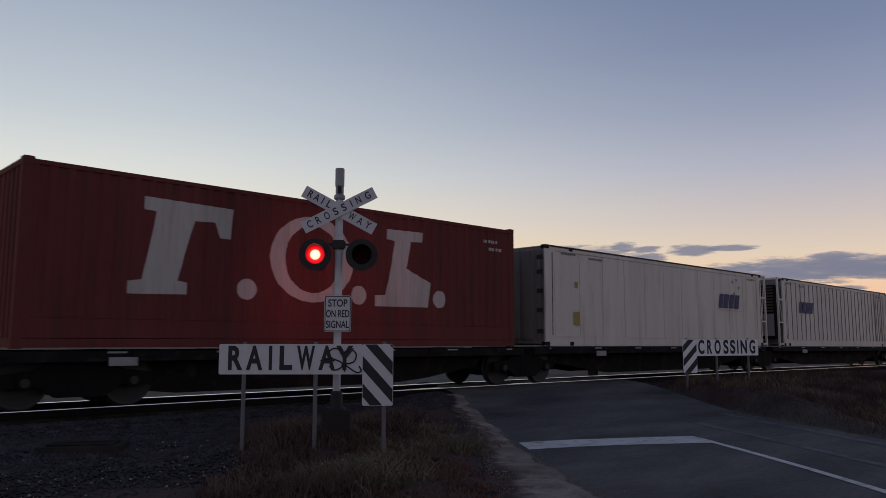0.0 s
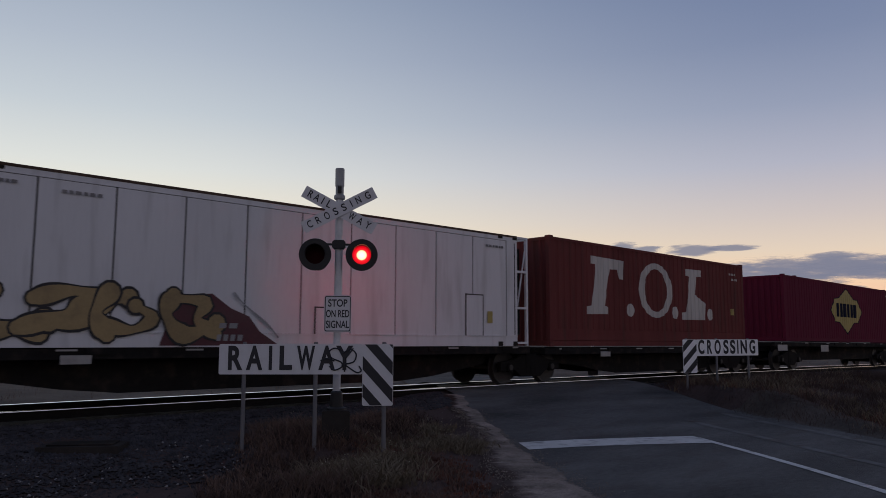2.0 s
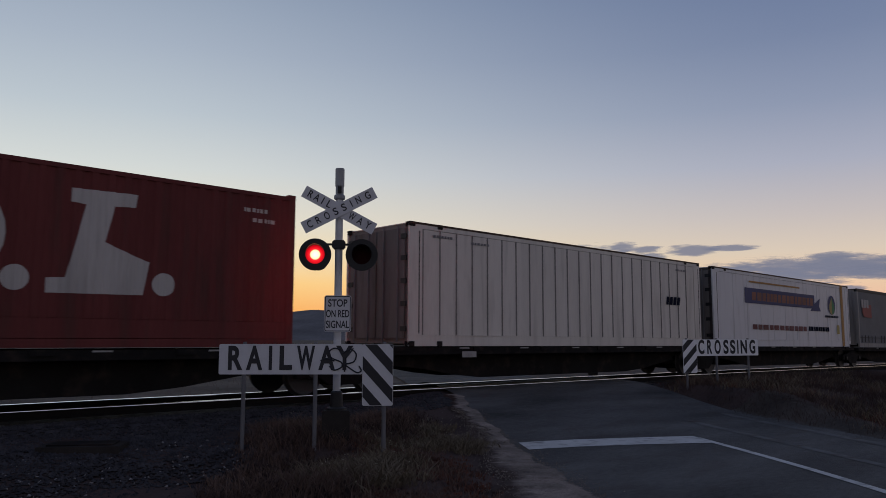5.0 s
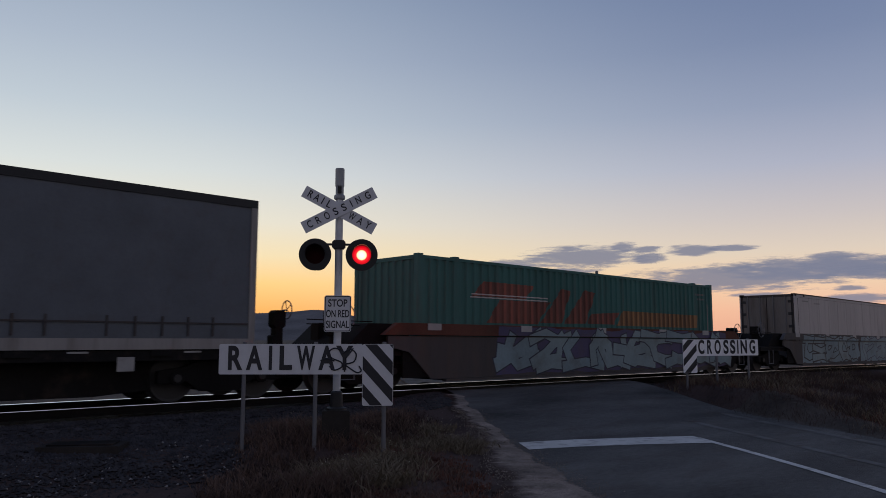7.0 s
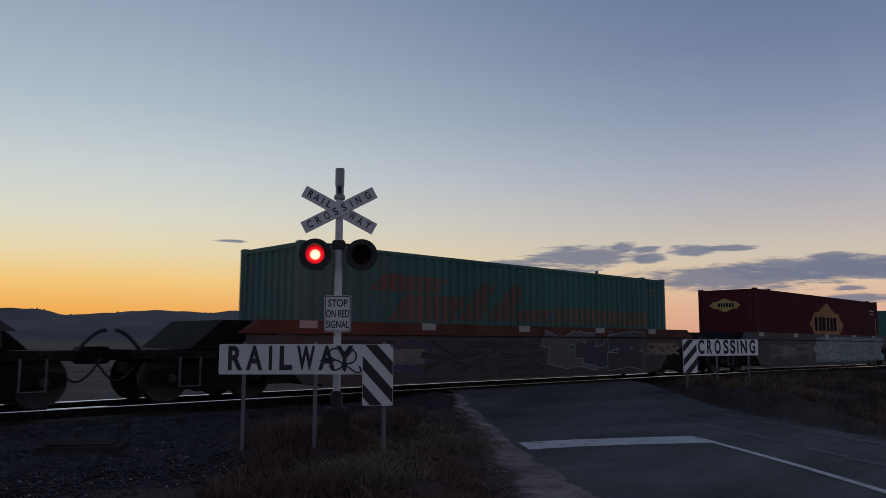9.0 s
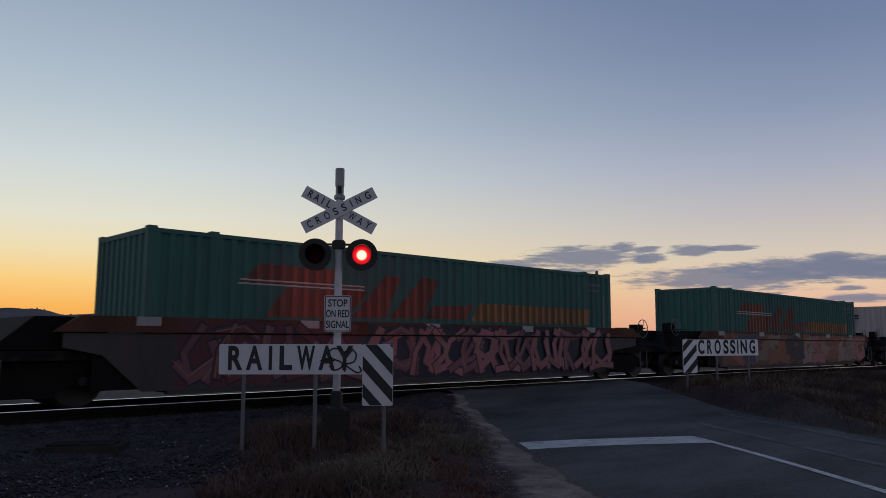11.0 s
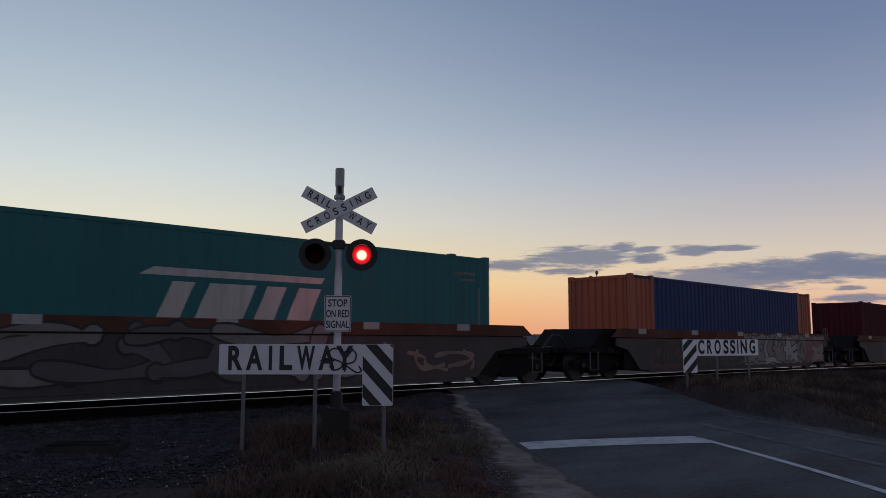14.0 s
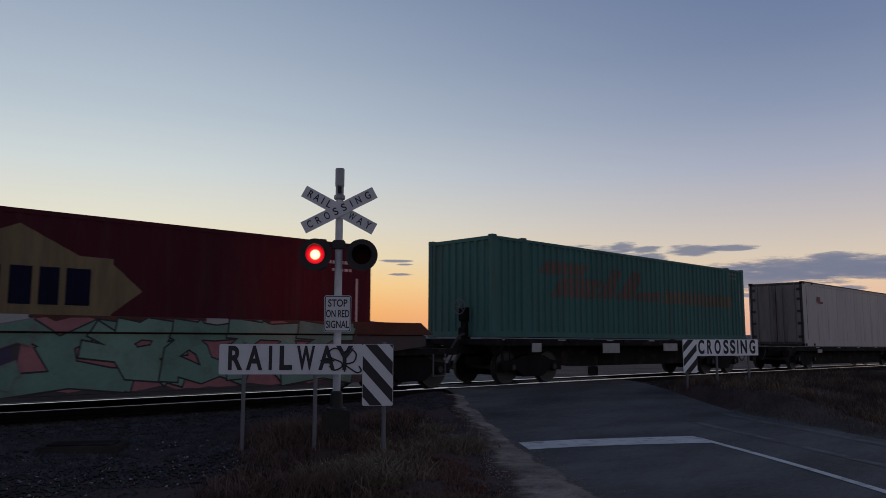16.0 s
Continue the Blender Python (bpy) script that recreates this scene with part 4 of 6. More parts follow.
def container(L, H, material, label, W=2.5, pitch=0.28, inner=0.0, kick=False, name="shipping_container", end=None, smooth_end=False, deep=0.04):
    """A ribbed steel container; origin at its bottom centre, side seen at -y, end seen at -x."""
    t = new(name)
    tagged(t, label, "container")
    t["long"], t["wide"], t["inner"], t["pitch"], t["deep"] = L, W, float(inner), pitch, deep
    h, w = L / 2, W / 2
    end = end or material
    zt, zb = H - 0.11, 0.16
    if kick:
        zb = 0.52
        part("kick_panel", Geo().box(-h + 0.16, h - 0.16, -w + 0.012, -w + 0.05, 0.18, 0.515), material, t, "flat lower side panel")
    xs = [-h + 0.16, h - 0.16]
    if inner:
        xs = [-h + 0.16, -6.0 - 0.09, -6.0 + 0.09, 6.0 - 0.09, 6.0 + 0.09, h - 0.16]
        for s in (-6.0, 6.0):
            for y in (-1, 1):
                part("inner_post", Geo().box(s - 0.085, s + 0.085, y * w - 0.03 if y > 0 else -w + 0.004, w - 0.004 if y > 0 else -w + 0.03, 0.16, H - 0.1), material, t)
    for a, b in zip(xs[::2], xs[1::2]):
        part("side_wall", ridged(a, b, zb, zt, -w + 0.006, pitch, deep, -1), material, t)
        part("side_wall", ridged(a, b, 0.16, zt, w - 0.006, pitch, deep, 1), material, t)
    e = quarter(ridged(-w + 0.16, w - 0.16, 0.16, H - 0.12, 0, 0.27 if not smooth_end else 0.55, 0.04 if not smooth_end else 0.012, -1), Matrix.Translation((-h + 0.01, 0, 0)) @ Matrix.Rotation(radians(-90), 4, "Z"))
    part("end_wall", e, end, t)
    part("end_wall", Geo().box(h - 0.05, h - 0.02, -w + 0.1, w - 0.1, 0.1, H - 0.08), material, t)
    part("roof", Geo().box(-h + 0.06, h - 0.06, -w + 0.06, w - 0.06, H - 0.055, H - 0.035), material, t)
    part("floor_frame", Geo().box(-h + 0.1, h - 0.1, -w + 0.06, w - 0.06, 0.03, 0.14), STEEL, t)
    for y in (-1, 1):
        y0, y1 = (-w, -w + 0.06) if y < 0 else (w - 0.06, w)
        part("top_rail", Geo().box(-h + 0.16, h - 0.16, y0, y1, H - 0.11, H - 0.03), material, t)
        part("bottom_rail", Geo().box(-h + 0.16, h - 0.16, y0, y1, 0.02, 0.17), material, t)
        for x in (-1, 1):
            part("corner_post", Geo().box(x * h - (0.16 if x > 0 else 0), x * h + (0 if x > 0 else 0.16), y0 - (0.08 if y > 0 else 0), y1 + (0.08 if y < 0 else 0), 0.11, H - 0.1), end if x < 0 else material, t)
    part("end_sill", Geo().box(-h, -h + 0.06, -w + 0.16, w - 0.16, 0.02, 0.17), end, t)
    part("end_header", Geo().box(-h, -h + 0.06, -w + 0.16, w - 0.16, H - 0.13, H - 0.03), end, t)
    castings(t, L, W, H, [-h + 0.09, h - 0.09] + ([-6.0, 6.0] if inner else []), end)
    return t


def bars_end(t, L, H, W, material):
    """Door leaves with lock rods and hinges on the -x end."""
    h, w = L / 2, W / 2
    for s in (-1, 1):
        leaf = part("door_leaf", Geo().box(-h - 0.004, -h + 0.008, 0.02 if s > 0 else -w + 0.17, w - 0.17 if s > 0 else -0.02, 0.18, H - 0.14), material, t, "end door leaf")
        for y in (0.3, 0.85):
            part("lock_rod", Geo().tube([(-h - 0.03, s * y, 0.1), (-h - 0.03, s * y, H - 0.08)], 0.018, 8), GALV, leaf)
        for z in (0.35, 0.95, 1.5, 2.05, H - 0.4):
            part("hinge", Geo().box(-h - 0.022, -h, s * (w - 0.3), s * (w - 0.1), z, z + 0.12), BLACK, leaf)


def reefer(L, H, material, label, W=2.5, step=1.2, frame_at=0, doors=DIRTYEND, ribs=False, close=0.0, gap=0.010, name="refrigerated_container"):
    t = new(name)
    tagged(t, label, "container")
    t["long"], t["wide"] = L, W
    h, w = L / 2, W / 2
    x0, x1 = -h + (0.45 if frame_at < 0 else 0), h - (0.45 if frame_at > 0 else 0)
    # the body's dark colour stands in for shadow and dirt in the panel gaps
    part("body", Geo().box(x0 + 0.05, x1 - 0.05, -w + 0.03, w - 0.03, 0.06, H - 0.03), SEAM if material == WHITE else WELLGREY, t)
    n = round((x1 - x0 - 0.86) / step)
    p = (x1 - x0 - 0.86) / n
    for i in range(n):
        a = x0 + 0.43 + i * p
        for s in (-1, 1):
            y0, y1 = (-w + 0.008, -w + 0.032) if s < 0 else (w - 0.032, w - 0.008)
            part("side_panel", Geo().box(a + gap, a + p - gap, y0, y1, 0.27, H - 0.16), material, t)
            if ribs:
                part("rib", Geo().box(a - 0.013, a + 0.013, y0 - (0.02 if s < 0 else 0), y1 + (0.02 if s > 0 else 0), 0.26, H - 0.15), RIB, t)
    for s in (-1, 1):
        y0, y1 = (-w, -w + 0.05) if s < 0 else (w - 0.05, w)
        part("top_rail", Geo().box(x0, x1, y0, y1, H - 0.15, H - 0.0), material, t)
        part("bottom_rail", Geo().box(x0, x1, y0, y1, 0.0, 0.25), material, t)
        part("roof_edge", Geo().box(x0, x1, y0 - (0.006 if s < 0 else -0.002), y1 + (0.006 if s > 0 else -0.002), H - 0.045, H + 0.006), EDGEDARK, t, "rust-stained roof edge")
        part("bottom_lip", Geo().box(x0, x1, y0 - (0.012 if s < 0 else 0), y1 + (0.012 if s > 0 else 0), 0.25, 0.268), material, t)
        for x in (x0, x1):
            a = x if x < 0 else x - 0.42
            part("corner_post", Geo().box(a, a + 0.42, y0, y1, 0.25, H - 0.15), material, t)
            part("corner_groove", Geo().box(a + 0.3, a + 0.33, y0 - 0.004, y1 + 0.004, 0.3, H - 0.2), STEEL, t)
    part("roof", Geo().box(x0 + 0.03, x1 - 0.03, -w + 0.05, w - 0.05, H - 0.035, H - 0.015), material, t)
    castings(t, L, W, H, [x0 + 0.09, x1 - 0.09, -6.0, 6.0], STEEL)
    for k in range(round(close / 0.28)):
        # closer ribs over the machine end
        a = x1 - 0.43 - close + 0.28 * k + 0.14
        part("rib", Geo().box(a - 0.006, a + 0.006, -w - 0.006, -w + 0.032, 0.26, H - 0.15), RIB, t)
    if frame_at >= 0:
        bars_end(t, 2 * (-x0), H, W, doors)
    if frame_at:
        # open frame that guards the cooling unit
        a = h if frame_at > 0 else -h
        lo, hi = min(a, a - frame_at * 0.07), max(a, a - frame_at * 0.07)
        fr = part("guard_frame", Geo().box(lo, hi, -w, w, H - 0.018, H), material, t, "open steel end frame")
        for y in (-w, w - 0.07):
            part("frame_post", Geo().box(lo, hi, y, y + 0.07, 0, H - 0.02), material, fr)
        for z in (0.05, H / 3, 2 * H / 3, H - 0.06):
            part("frame_rung", Geo().box(min(a, a - frame_at * 0.45), max(a, a - frame_at * 0.45), -w, -w + 0.05, z, z + 0.06), material, fr)
        part("frame_rung", Geo().box(min(a, a - frame_at * 0.06), max(a, a - frame_at * 0.06), -w + 0.07, w - 0.07, H - 0.08, H - 0.02), material, fr)
        part("frame_rung", Geo().tube([(a - frame_at * 0.4, -w + 0.04, H * 0.36), (a - frame_at * 0.04, -w + 0.04, H * 0.94)], 0.022, 6), material, fr)
        part("cooling_unit", Geo().box(min(a - frame_at * 0.12, a - frame_at * 0.44), max(a - frame_at * 0.12, a - frame_at * 0.44), -w + 0.2, w - 0.2, 0.3, H - 0.3, 0.03), STEEL, t, "dark grilled cooling unit")
        f0 = a - frame_at * 0.11
        for z in np.arange(H * 0.5, H - 0.42, 0.125):
            part("louvre", Geo().prism([(f0 - 0.03, z), (f0 - 0.015, z), (f0 + 0.02, z + 0.075), (f0 + 0.005, z + 0.075)], -w + 0.26, w - 0.3), EDGEDARK, t, "rust-stained louvre of the cooling unit")
        part("unit_panel", Geo().box(f0 - 0.012, f0 + 0.012, -w + 0.26, w - 0.26, 0.42, H * 0.47, 0.008), ENDGREY, t, "grey lower panel of the cooling unit")
    return t


def curtain_sider(L, H, label, W=2.5):
    t = new("curtain_container")
    tagged(t, label, "container")
    t["long"], t["wide"] = L, W
    h, w = L / 2, W / 2
    for s in (-1, 1):
        g, v = Geo(), []
        nx, nz = 60, 8
        for i in range(nx + 1):
            for j in range(nz + 1):
                x, z = -h + 0.13 + (L - 0.26) * i / nx, 0.19 + (H - 0.34) * j / nz
                v.append((x, s * (w - 0.02 - 0.012 * noise.noise((x * 1.1, z * 0.5, s))), z))
        g.add(v, [(i * (nz + 1) + j, i * (nz + 1) + j + 1, (i + 1) * (nz + 1) + j + 1, (i + 1) * (nz + 1) + j) for i in range(nx) for j in range(nz)])
        cu = part("curtain", g, CURTAIN, t, "slate grey tarpaulin side curtain")
        y = s * (w + 0.008)
        for i in range(24):
            x = -h + 0.4 + i * (L - 0.8) / 23
            if i % 6 != 5:
                part("buckle", Geo().box(x - 0.02, x + 0.02, min(y, y - s * 0.02), max(y, y - s * 0.02), 0.24, 0.60), WELLGREY, cu)
        part("hem", Geo().box(-h + 0.15, h - 0.15, min(y - s * 0.024, y - s * 0.004), max(y - s * 0.024, y - s * 0.004), 0.47, 0.50), WELLGREY, cu)
        part("top_rail", Geo().box(-h, h, min(s * w, s * (w - 0.08)), max(s * w, s * (w - 0.08)), H - 0.16, H), BLACK, t)
        part("bottom_rail", Geo().box(-h, h, min(s * w, s * (w - 0.08)), max(s * w, s * (w - 0.08)), 0.0, 0.2), ENDGREY, t)
        for x in (-h, h - 0.14):
            part("corner_post", Geo().box(x, x + 0.14, min(s * w, s * (w - 0.14)), max(s * w, s * (w - 0.14)), 0.2, H - 0.16), ENDGREY, t)
    e = quarter(ridged(-w + 0.14, w - 0.14, 0.1, H - 0.05, 0, 0.27, 0.04, -1), Matrix.Translation((-h + 0.02, 0, 0)) @ Matrix.Rotation(radians(-90), 4, "Z"))
    part("end_wall", e, ENDGREY, t)
    part("end_wall", Geo().box(h - 0.06, h - 0.02, -w + 0.1, w - 0.1, 0.1, H - 0.05), WELLGREY, t)
    part("roof", Geo().box(-h + 0.02, h - 0.02, -w + 0.08, w - 0.08, H - 0.04, H - 0.01), WELLGREY, t)
    part("floor_frame", Geo().box(-h + 0.1, h - 0.1, -w + 0.08, w - 0.08, 0.03, 0.18), STEEL, t)
    return t


BOGIE = {}


def bogie(parent, x):
    """Two wheelsets in cast side frames."""
    g = Geo()
    for s in (-1, 1):
        y = s * 0.98
        g.prism([(-1.25, 0.36), (-1.25, 0.6), (-0.75, 0.66), (-0.45, 0.78), (0.45, 0.78), (0.75, 0.66), (1.25, 0.6), (1.25, 0.36), (0.7, 0.4), (0.4, 0.2), (-0.4, 0.2), (-0.7, 0.4)], y - 0.06, y + 0.06)
        g.lathe([(0.13, -0.05), (0.13, 0.07), (0.06, 0.09)], "y", 14, (-0.89, y + s * 0.05, 0.46)).lathe([(0.13, -0.05), (0.13, 0.07), (0.06, 0.09)], "y", 14, (0.89, y + s * 0.05, 0.46))
        for k in (-0.18, 0.0, 0.18):
            g.lathe([(0.07, 0.28), (0.07, 0.58)], "z", 10, (k, y, 0))
    g.box(-0.22, 0.22, -1.05, 1.05, 0.5, 0.82)
    # brake beams and bolster springs between the wheels
    for k in (-0.36, 0.36):
        g.box(k - 0.05, k + 0.05, -0.78, 0.78, 0.24, 0.52).box(k - 0.12, k + 0.12, -0.3, 0.3, 0.3, 0.7)
    g.box(-0.3, 0.3, -0.7, 0.7, 0.2, 0.5, 0.04).box(-1.4, 1.4, -0.28, 0.28, 0.52, 0.74, 0.03)
    if "frame" not in BOGIE:
        BOGIE["frame"] = g.mesh("bogie", SOOT)
        w = Geo().lathe([(0.075, -1.1), (0.075, 1.1)], "y", 14)
        for s in (-1, 1):
            w.lathe([(0.10, s * 0.86), (0.12, s * 0.80), (0.40, s * 0.80), (0.445, s * 0.815), (0.458, s * 0.70), (0.485, s * 0.69), (0.485, s * 0.665), (0.40, s * 0.68), (0.12, s * 0.70), (0.10, s * 0.68)], "y", 32)
        BOGIE["wheelset"] = w.mesh("wheelset", WHEEL)
    b = part("bogie", BOGIE["frame"], SOOT, parent, at=(x, 0, 0))
    for dx in (-0.89, 0.89):
        part("wheelset", BOGIE["wheelset"], WHEEL, b, "worn steel wheelset", (dx, 0, 0.46))
    return b


def brake_wheel(parent, x, y, z, r=0.3):
    g = Geo().tube([(x + r * math.cos(a), y, z + r * math.sin(a)) for a in np.linspace(0, 2 * math.pi, 25)[:-1]], 0.014, 6, True)
    for k in range(5):
        a = k * 2 * math.pi / 5
        g.tube([(x, y, z), (x + r * math.cos(a), y, z + r * math.sin(a))], 0.01, 5)
    return part("brake_wheel", g, GALV, parent, "spoked hand brake wheel")


def coupler(parent, x, s, z=0.9):
    g = Geo().box(min(x, x + s * 0.75), max(x, x + s * 0.75), -0.08, 0.08, z - 0.1, z + 0.1).box(min(x + s * 0.6, x + s * 0.95), max(x + s * 0.6, x + s * 0.95), -0.16, 0.16, z - 0.16, z + 0.16, 0.05)
    part("coupler", g, SOOT, parent)
    part("brake_hose", Geo().tube([(x + s * 0.1, -0.35, z - 0.05)] + [(x + s * (0.1 + 0.85 * t), -0.35, z - 0.05 - 0.42 * math.sin(math.pi * t)) for t in np.linspace(0.1, 1, 9)], 0.022, 6), BLACK, parent, "hanging rubber brake hose")


def flat_wagon(x0, x1, bogies, label, deck=1.0, ends=(True, True), belly=True, plates=((0.2, 0.5, 0.1),), wheel_at=None):
    """A container flat with a deep belly between its bogies. Coordinates along the train, origin at its middle."""
    t = new("container_wagon")
    tagged(t, label, "railway wagon", "wagons of the goods train")
    c = (x0 + x1) / 2
    t["mid"] = c
    a, b = x0 - c, x1 - c
    for s in (-1, 1):
        y0, y1 = (-1.22, -1.10) if s < 0 else (1.10, 1.22)
        part("side_sill", Geo().box(a + 0.05, b - 0.05, y0, y1, deck - 0.20, deck - 0.02, 0.012), STEEL, t)
        if belly:
            part("belly_girder", Geo().prism([(a + 0.6, deck - 0.2), (a + 0.8, deck - 0.43), (a + 2.2, deck - 0.56), (a + 3.2, deck - 0.72), (a + 4.2, deck - 0.82), (b - 4.4, deck - 0.83), (b - 3.3, deck - 0.74), (b - 1.5, deck - 0.48), (b - 1.3, deck - 0.2)], s * 0.75 - 0.03, s * 0.75 + 0.03), STEEL, t)
        for k in range(6):
            x = a + 1.0 + k * (b - a - 2.0) / 5
            part("twistlock_bracket", Geo().box(x - 0.2, x + 0.2, min(s * 1.1, s * 1.25), max(s * 1.1, s * 1.25), deck - 0.12, deck - 0.015), STEEL, t)
    part("centre_sill", Geo().box(a, b, -0.3, 0.3, deck - 0.42, deck - 0.05), STEEL, t)
    for k in range(7):
        x = a + 0.3 + k * (b - a - 0.6) / 6
        part("cross_beam", Geo().box(x - 0.12, x + 0.12, -1.1, 1.1, deck - 0.18, deck - 0.03), STEEL, t)
    part("brake_tank", Geo().lathe([(0.05, -0.75), (0.2, -0.7), (0.2, 0.7), (0.05, 0.75)], "x", 14, ((a + b) / 2 + 1.0, -0.5, deck - 0.5)), STEEL, t)
    for f, w, hgt in plates:
        x = a + (b - a) * f
        part("data_plate", Geo().box(x, x + w, -1.236, -1.221, deck - 0.18 - hgt, deck - 0.13), PLATE, t, "white data placard with grey markings")
    for k in range(7):
        x = a + 0.7 + k * (b - a - 1.6) / 6
        part("reflector", Geo().box(x, x + 0.34, -1.228, -1.2205, deck - 0.062, deck - 0.03), PLATE, t, "pale reflector strip")
    for x in bogies:
        bogie(t, x - c)
    if ends[0]:
        coupler(t, a + 0.1, -1)
    if ends[1]:
        coupler(t, b - 0.1, 1)
    if wheel_at is not None:
        x = wheel_at - c
        out = -1 if x < 0 else 1
        part("brake_stand", Geo().box(x - 0.09, x + 0.09, -0.35, -0.15, deck - 0.1, deck + 0.6, 0.02).box(x - 0.14, x + 0.14, -0.38, -0.12, deck + 0.44, deck + 0.82, 0.05).box(x - 0.17, x + 0.05, -0.36, -0.14, deck + 0.05, deck + 0.28, 0.03), SOOT, t, "hand brake stand")
        wx, wz, r = x + out * 0.24, deck + 0.84, 0.2
        wheel = Geo().tube([(wx, -0.25 + r * math.cos(a), wz + r * math.sin(a)) for a in np.linspace(0, 2 * math.pi, 25)[:-1]], 0.014, 6, True)
        for k in range(5):
            a = k * 2 * math.pi / 5
            wheel.tube([(wx, -0.25, wz), (wx, -0.25 + r * math.cos(a), wz + r * math.sin(a))], 0.01, 5)
        wheel.tube([(wx, -0.25, wz), (x, -0.25, wz - 0.05)], 0.016, 6)
        part("brake_wheel", wheel, GALV, t, "spoked hand brake wheel")
        for k in (0.1, 0.42):
            part("step_iron", Geo().tube([(x - out * k, -1.2, deck - 0.1), (x - out * k, -1.26, 0.42), (x - out * (k + 0.26), -1.26, 0.42), (x - out * (k + 0.26), -1.2, deck - 0.1)], 0.02, 6), SOOT, t)
    return t


def well_wagon(mid, side, chord, label, stands=(False, False)):
    """A well wagon: deep side walls between bogies, container low in its well."""
    t = new("well_wagon")
    tagged(t, label, "railway wagon", "wagons of the goods train")
    t["mid"] = mid
    hw = 1.36
    for s in (-1, 1):
        y0, y1 = (-hw, -hw + 0.05) if s < 0 else (hw - 0.05, hw)
        part("side_wall", Geo().prism([(-6.95, 0.26), (6.95, 0.26), (7.65, 0.9), (8.9, 1.04), (8.9, 1.28), (-8.3, 1.28), (-8.3, 1.04), (-7.65, 0.9)], y0, y1), side, t, "graffitied well side wall" if s < 0 else "")
        c0, c1 = (-hw - 0.05, -hw + 0.10) if s < 0 else (hw - 0.10, hw + 0.05)
        part("top_chord", Geo().prism([(-8.45, 1.30), (9.1, 1.30), (8.7, 1.58), (-8.05, 1.58)], c0, c1), chord, t, "boxed top chord of the well side")
        part("bottom_lip", Geo().box(-6.5, 6.5, c0, c1, 0.19, 0.255), WELLGREY, t)
        for e in (-1, 1):
            part("bulkhead", Geo().box(min(e * 6.7, e * 7.8), max(e * 6.7, e * 7.8), min(s * (hw - 0.09), s * (hw - 0.06)), max(s * (hw - 0.09), s * (hw - 0.06)), 0.3, 1.05), SOOT, t)
    for x in (-6.9, -3.5, 0.0, 3.5, 6.4):
        part("reflector", Geo().box(x - 0.22, x + 0.22, -hw - 0.064, -hw - 0.051, 1.42, 1.58), PLATE, t, "pale reflector plate")
    if "grimy" in label or "pale graffiti" in label:
        part("data_plate", Geo().box(-4.9, -3.6, -hw - 0.014, -hw - 0.001, 0.62, 0.98), DUSTY, t, "faded white data placard")
    part("well_floor", Geo().box(-6.5, 6.5, -hw + 0.06, hw - 0.06, 0.22, 0.33), STEEL, t)
    for s in (-1, 1):
        part("end_platform", Geo().prism([(s * 6.9, 0.86), (s * 7.6, 0.98), (s * 10.1, 0.98), (s * 10.1, 0.82), (s * 7.8, 0.82)], -1.2, 1.2), STEEL, t)
        part("end_slope", Geo().prism([(s * 7.5, 1.0), (s * 7.5, 1.56), (s * 8.7, 1.56), (s * 9.35, 1.0)], -1.15, 1.15), SOOT, t)
        bogie(t, s * 8.75)
        coupler(t, s * 9.85, s, 0.88)
        step = Geo().tube([(s * 9.6, -1.3, 0.85), (s * 9.6, -1.3, 0.32), (s * 9.2, -1.3, 0.32), (s * 9.2, -1.3, 0.85)], 0.018, 6)
        part("step_iron", step, GALV, t)
    for s, has in zip((-1, 1), stands):
        if has:
            at, wx, top = (10.08, 10.18, 1.0) if s > 0 else (-9.28, -9.14, 1.1)
            part("brake_stand", Geo().box(at - 0.07, at + 0.07, -0.68, -0.54, 0.86, top + 0.45).box(at - 0.2, at + 0.2, -0.76, -0.48, top + 0.40, top + 0.74, 0.03).box(at - 0.11, at + 0.11, -0.74, -0.5, top + 0.16, top + 0.40, 0.03), SOOT, t, "hand brake stand")
            part("stand_foot", Geo().box(at - 0.3, at + 0.3, -0.85, -0.3, 0.84, 0.98, 0.02), STEEL, t)
            part("brake_valve", Geo().box(s * 8.95 - 0.2, s * 8.95 + 0.2, 0.2, 0.5, 0.98, 1.58, 0.04), SOOT, t)
            brake_wheel(t, wx, -0.82, top + 0.6)
            for z in (1.62, 1.52):
                part("hand_rail", Geo().tube([(s * 8.4, -0.9, z - 0.02), (s * 10.2, -0.9, z)], 0.012, 5), SOOT, t)
        else:
            arc = [(s * (10.15 + 0.515 * k), -0.9, 0.92 + 0.42 * math.sin(math.pi * (0.5 * k))) for k in np.linspace(0, 1, 9)]
            part("air_hose", Geo().tube(arc, 0.035, 7), BLACK, t, "arched rubber air hose")
    return t


# ---- the train: what stands where along it, in metres from the first placement ----
def emblem(parent, pts, y, material, label, name="emblem", thick=0.004):
    return part(name, Geo().prism(pts, y - thick, y), material, parent, label)


TRAIN = []   # (thing, place along the train, height of its base)


LOADS, WELLS = {}, []


def load(t, x0, L, z):
    LOADS["ABCDEFGHIJKLMNOPQRSTUVW"[len(LOADS)]] = t
    TRAIN.append((t, x0 + L / 2, z))
    return t


def wagon(t):
    TRAIN.append((t, t["mid"], 0.0))
    return t


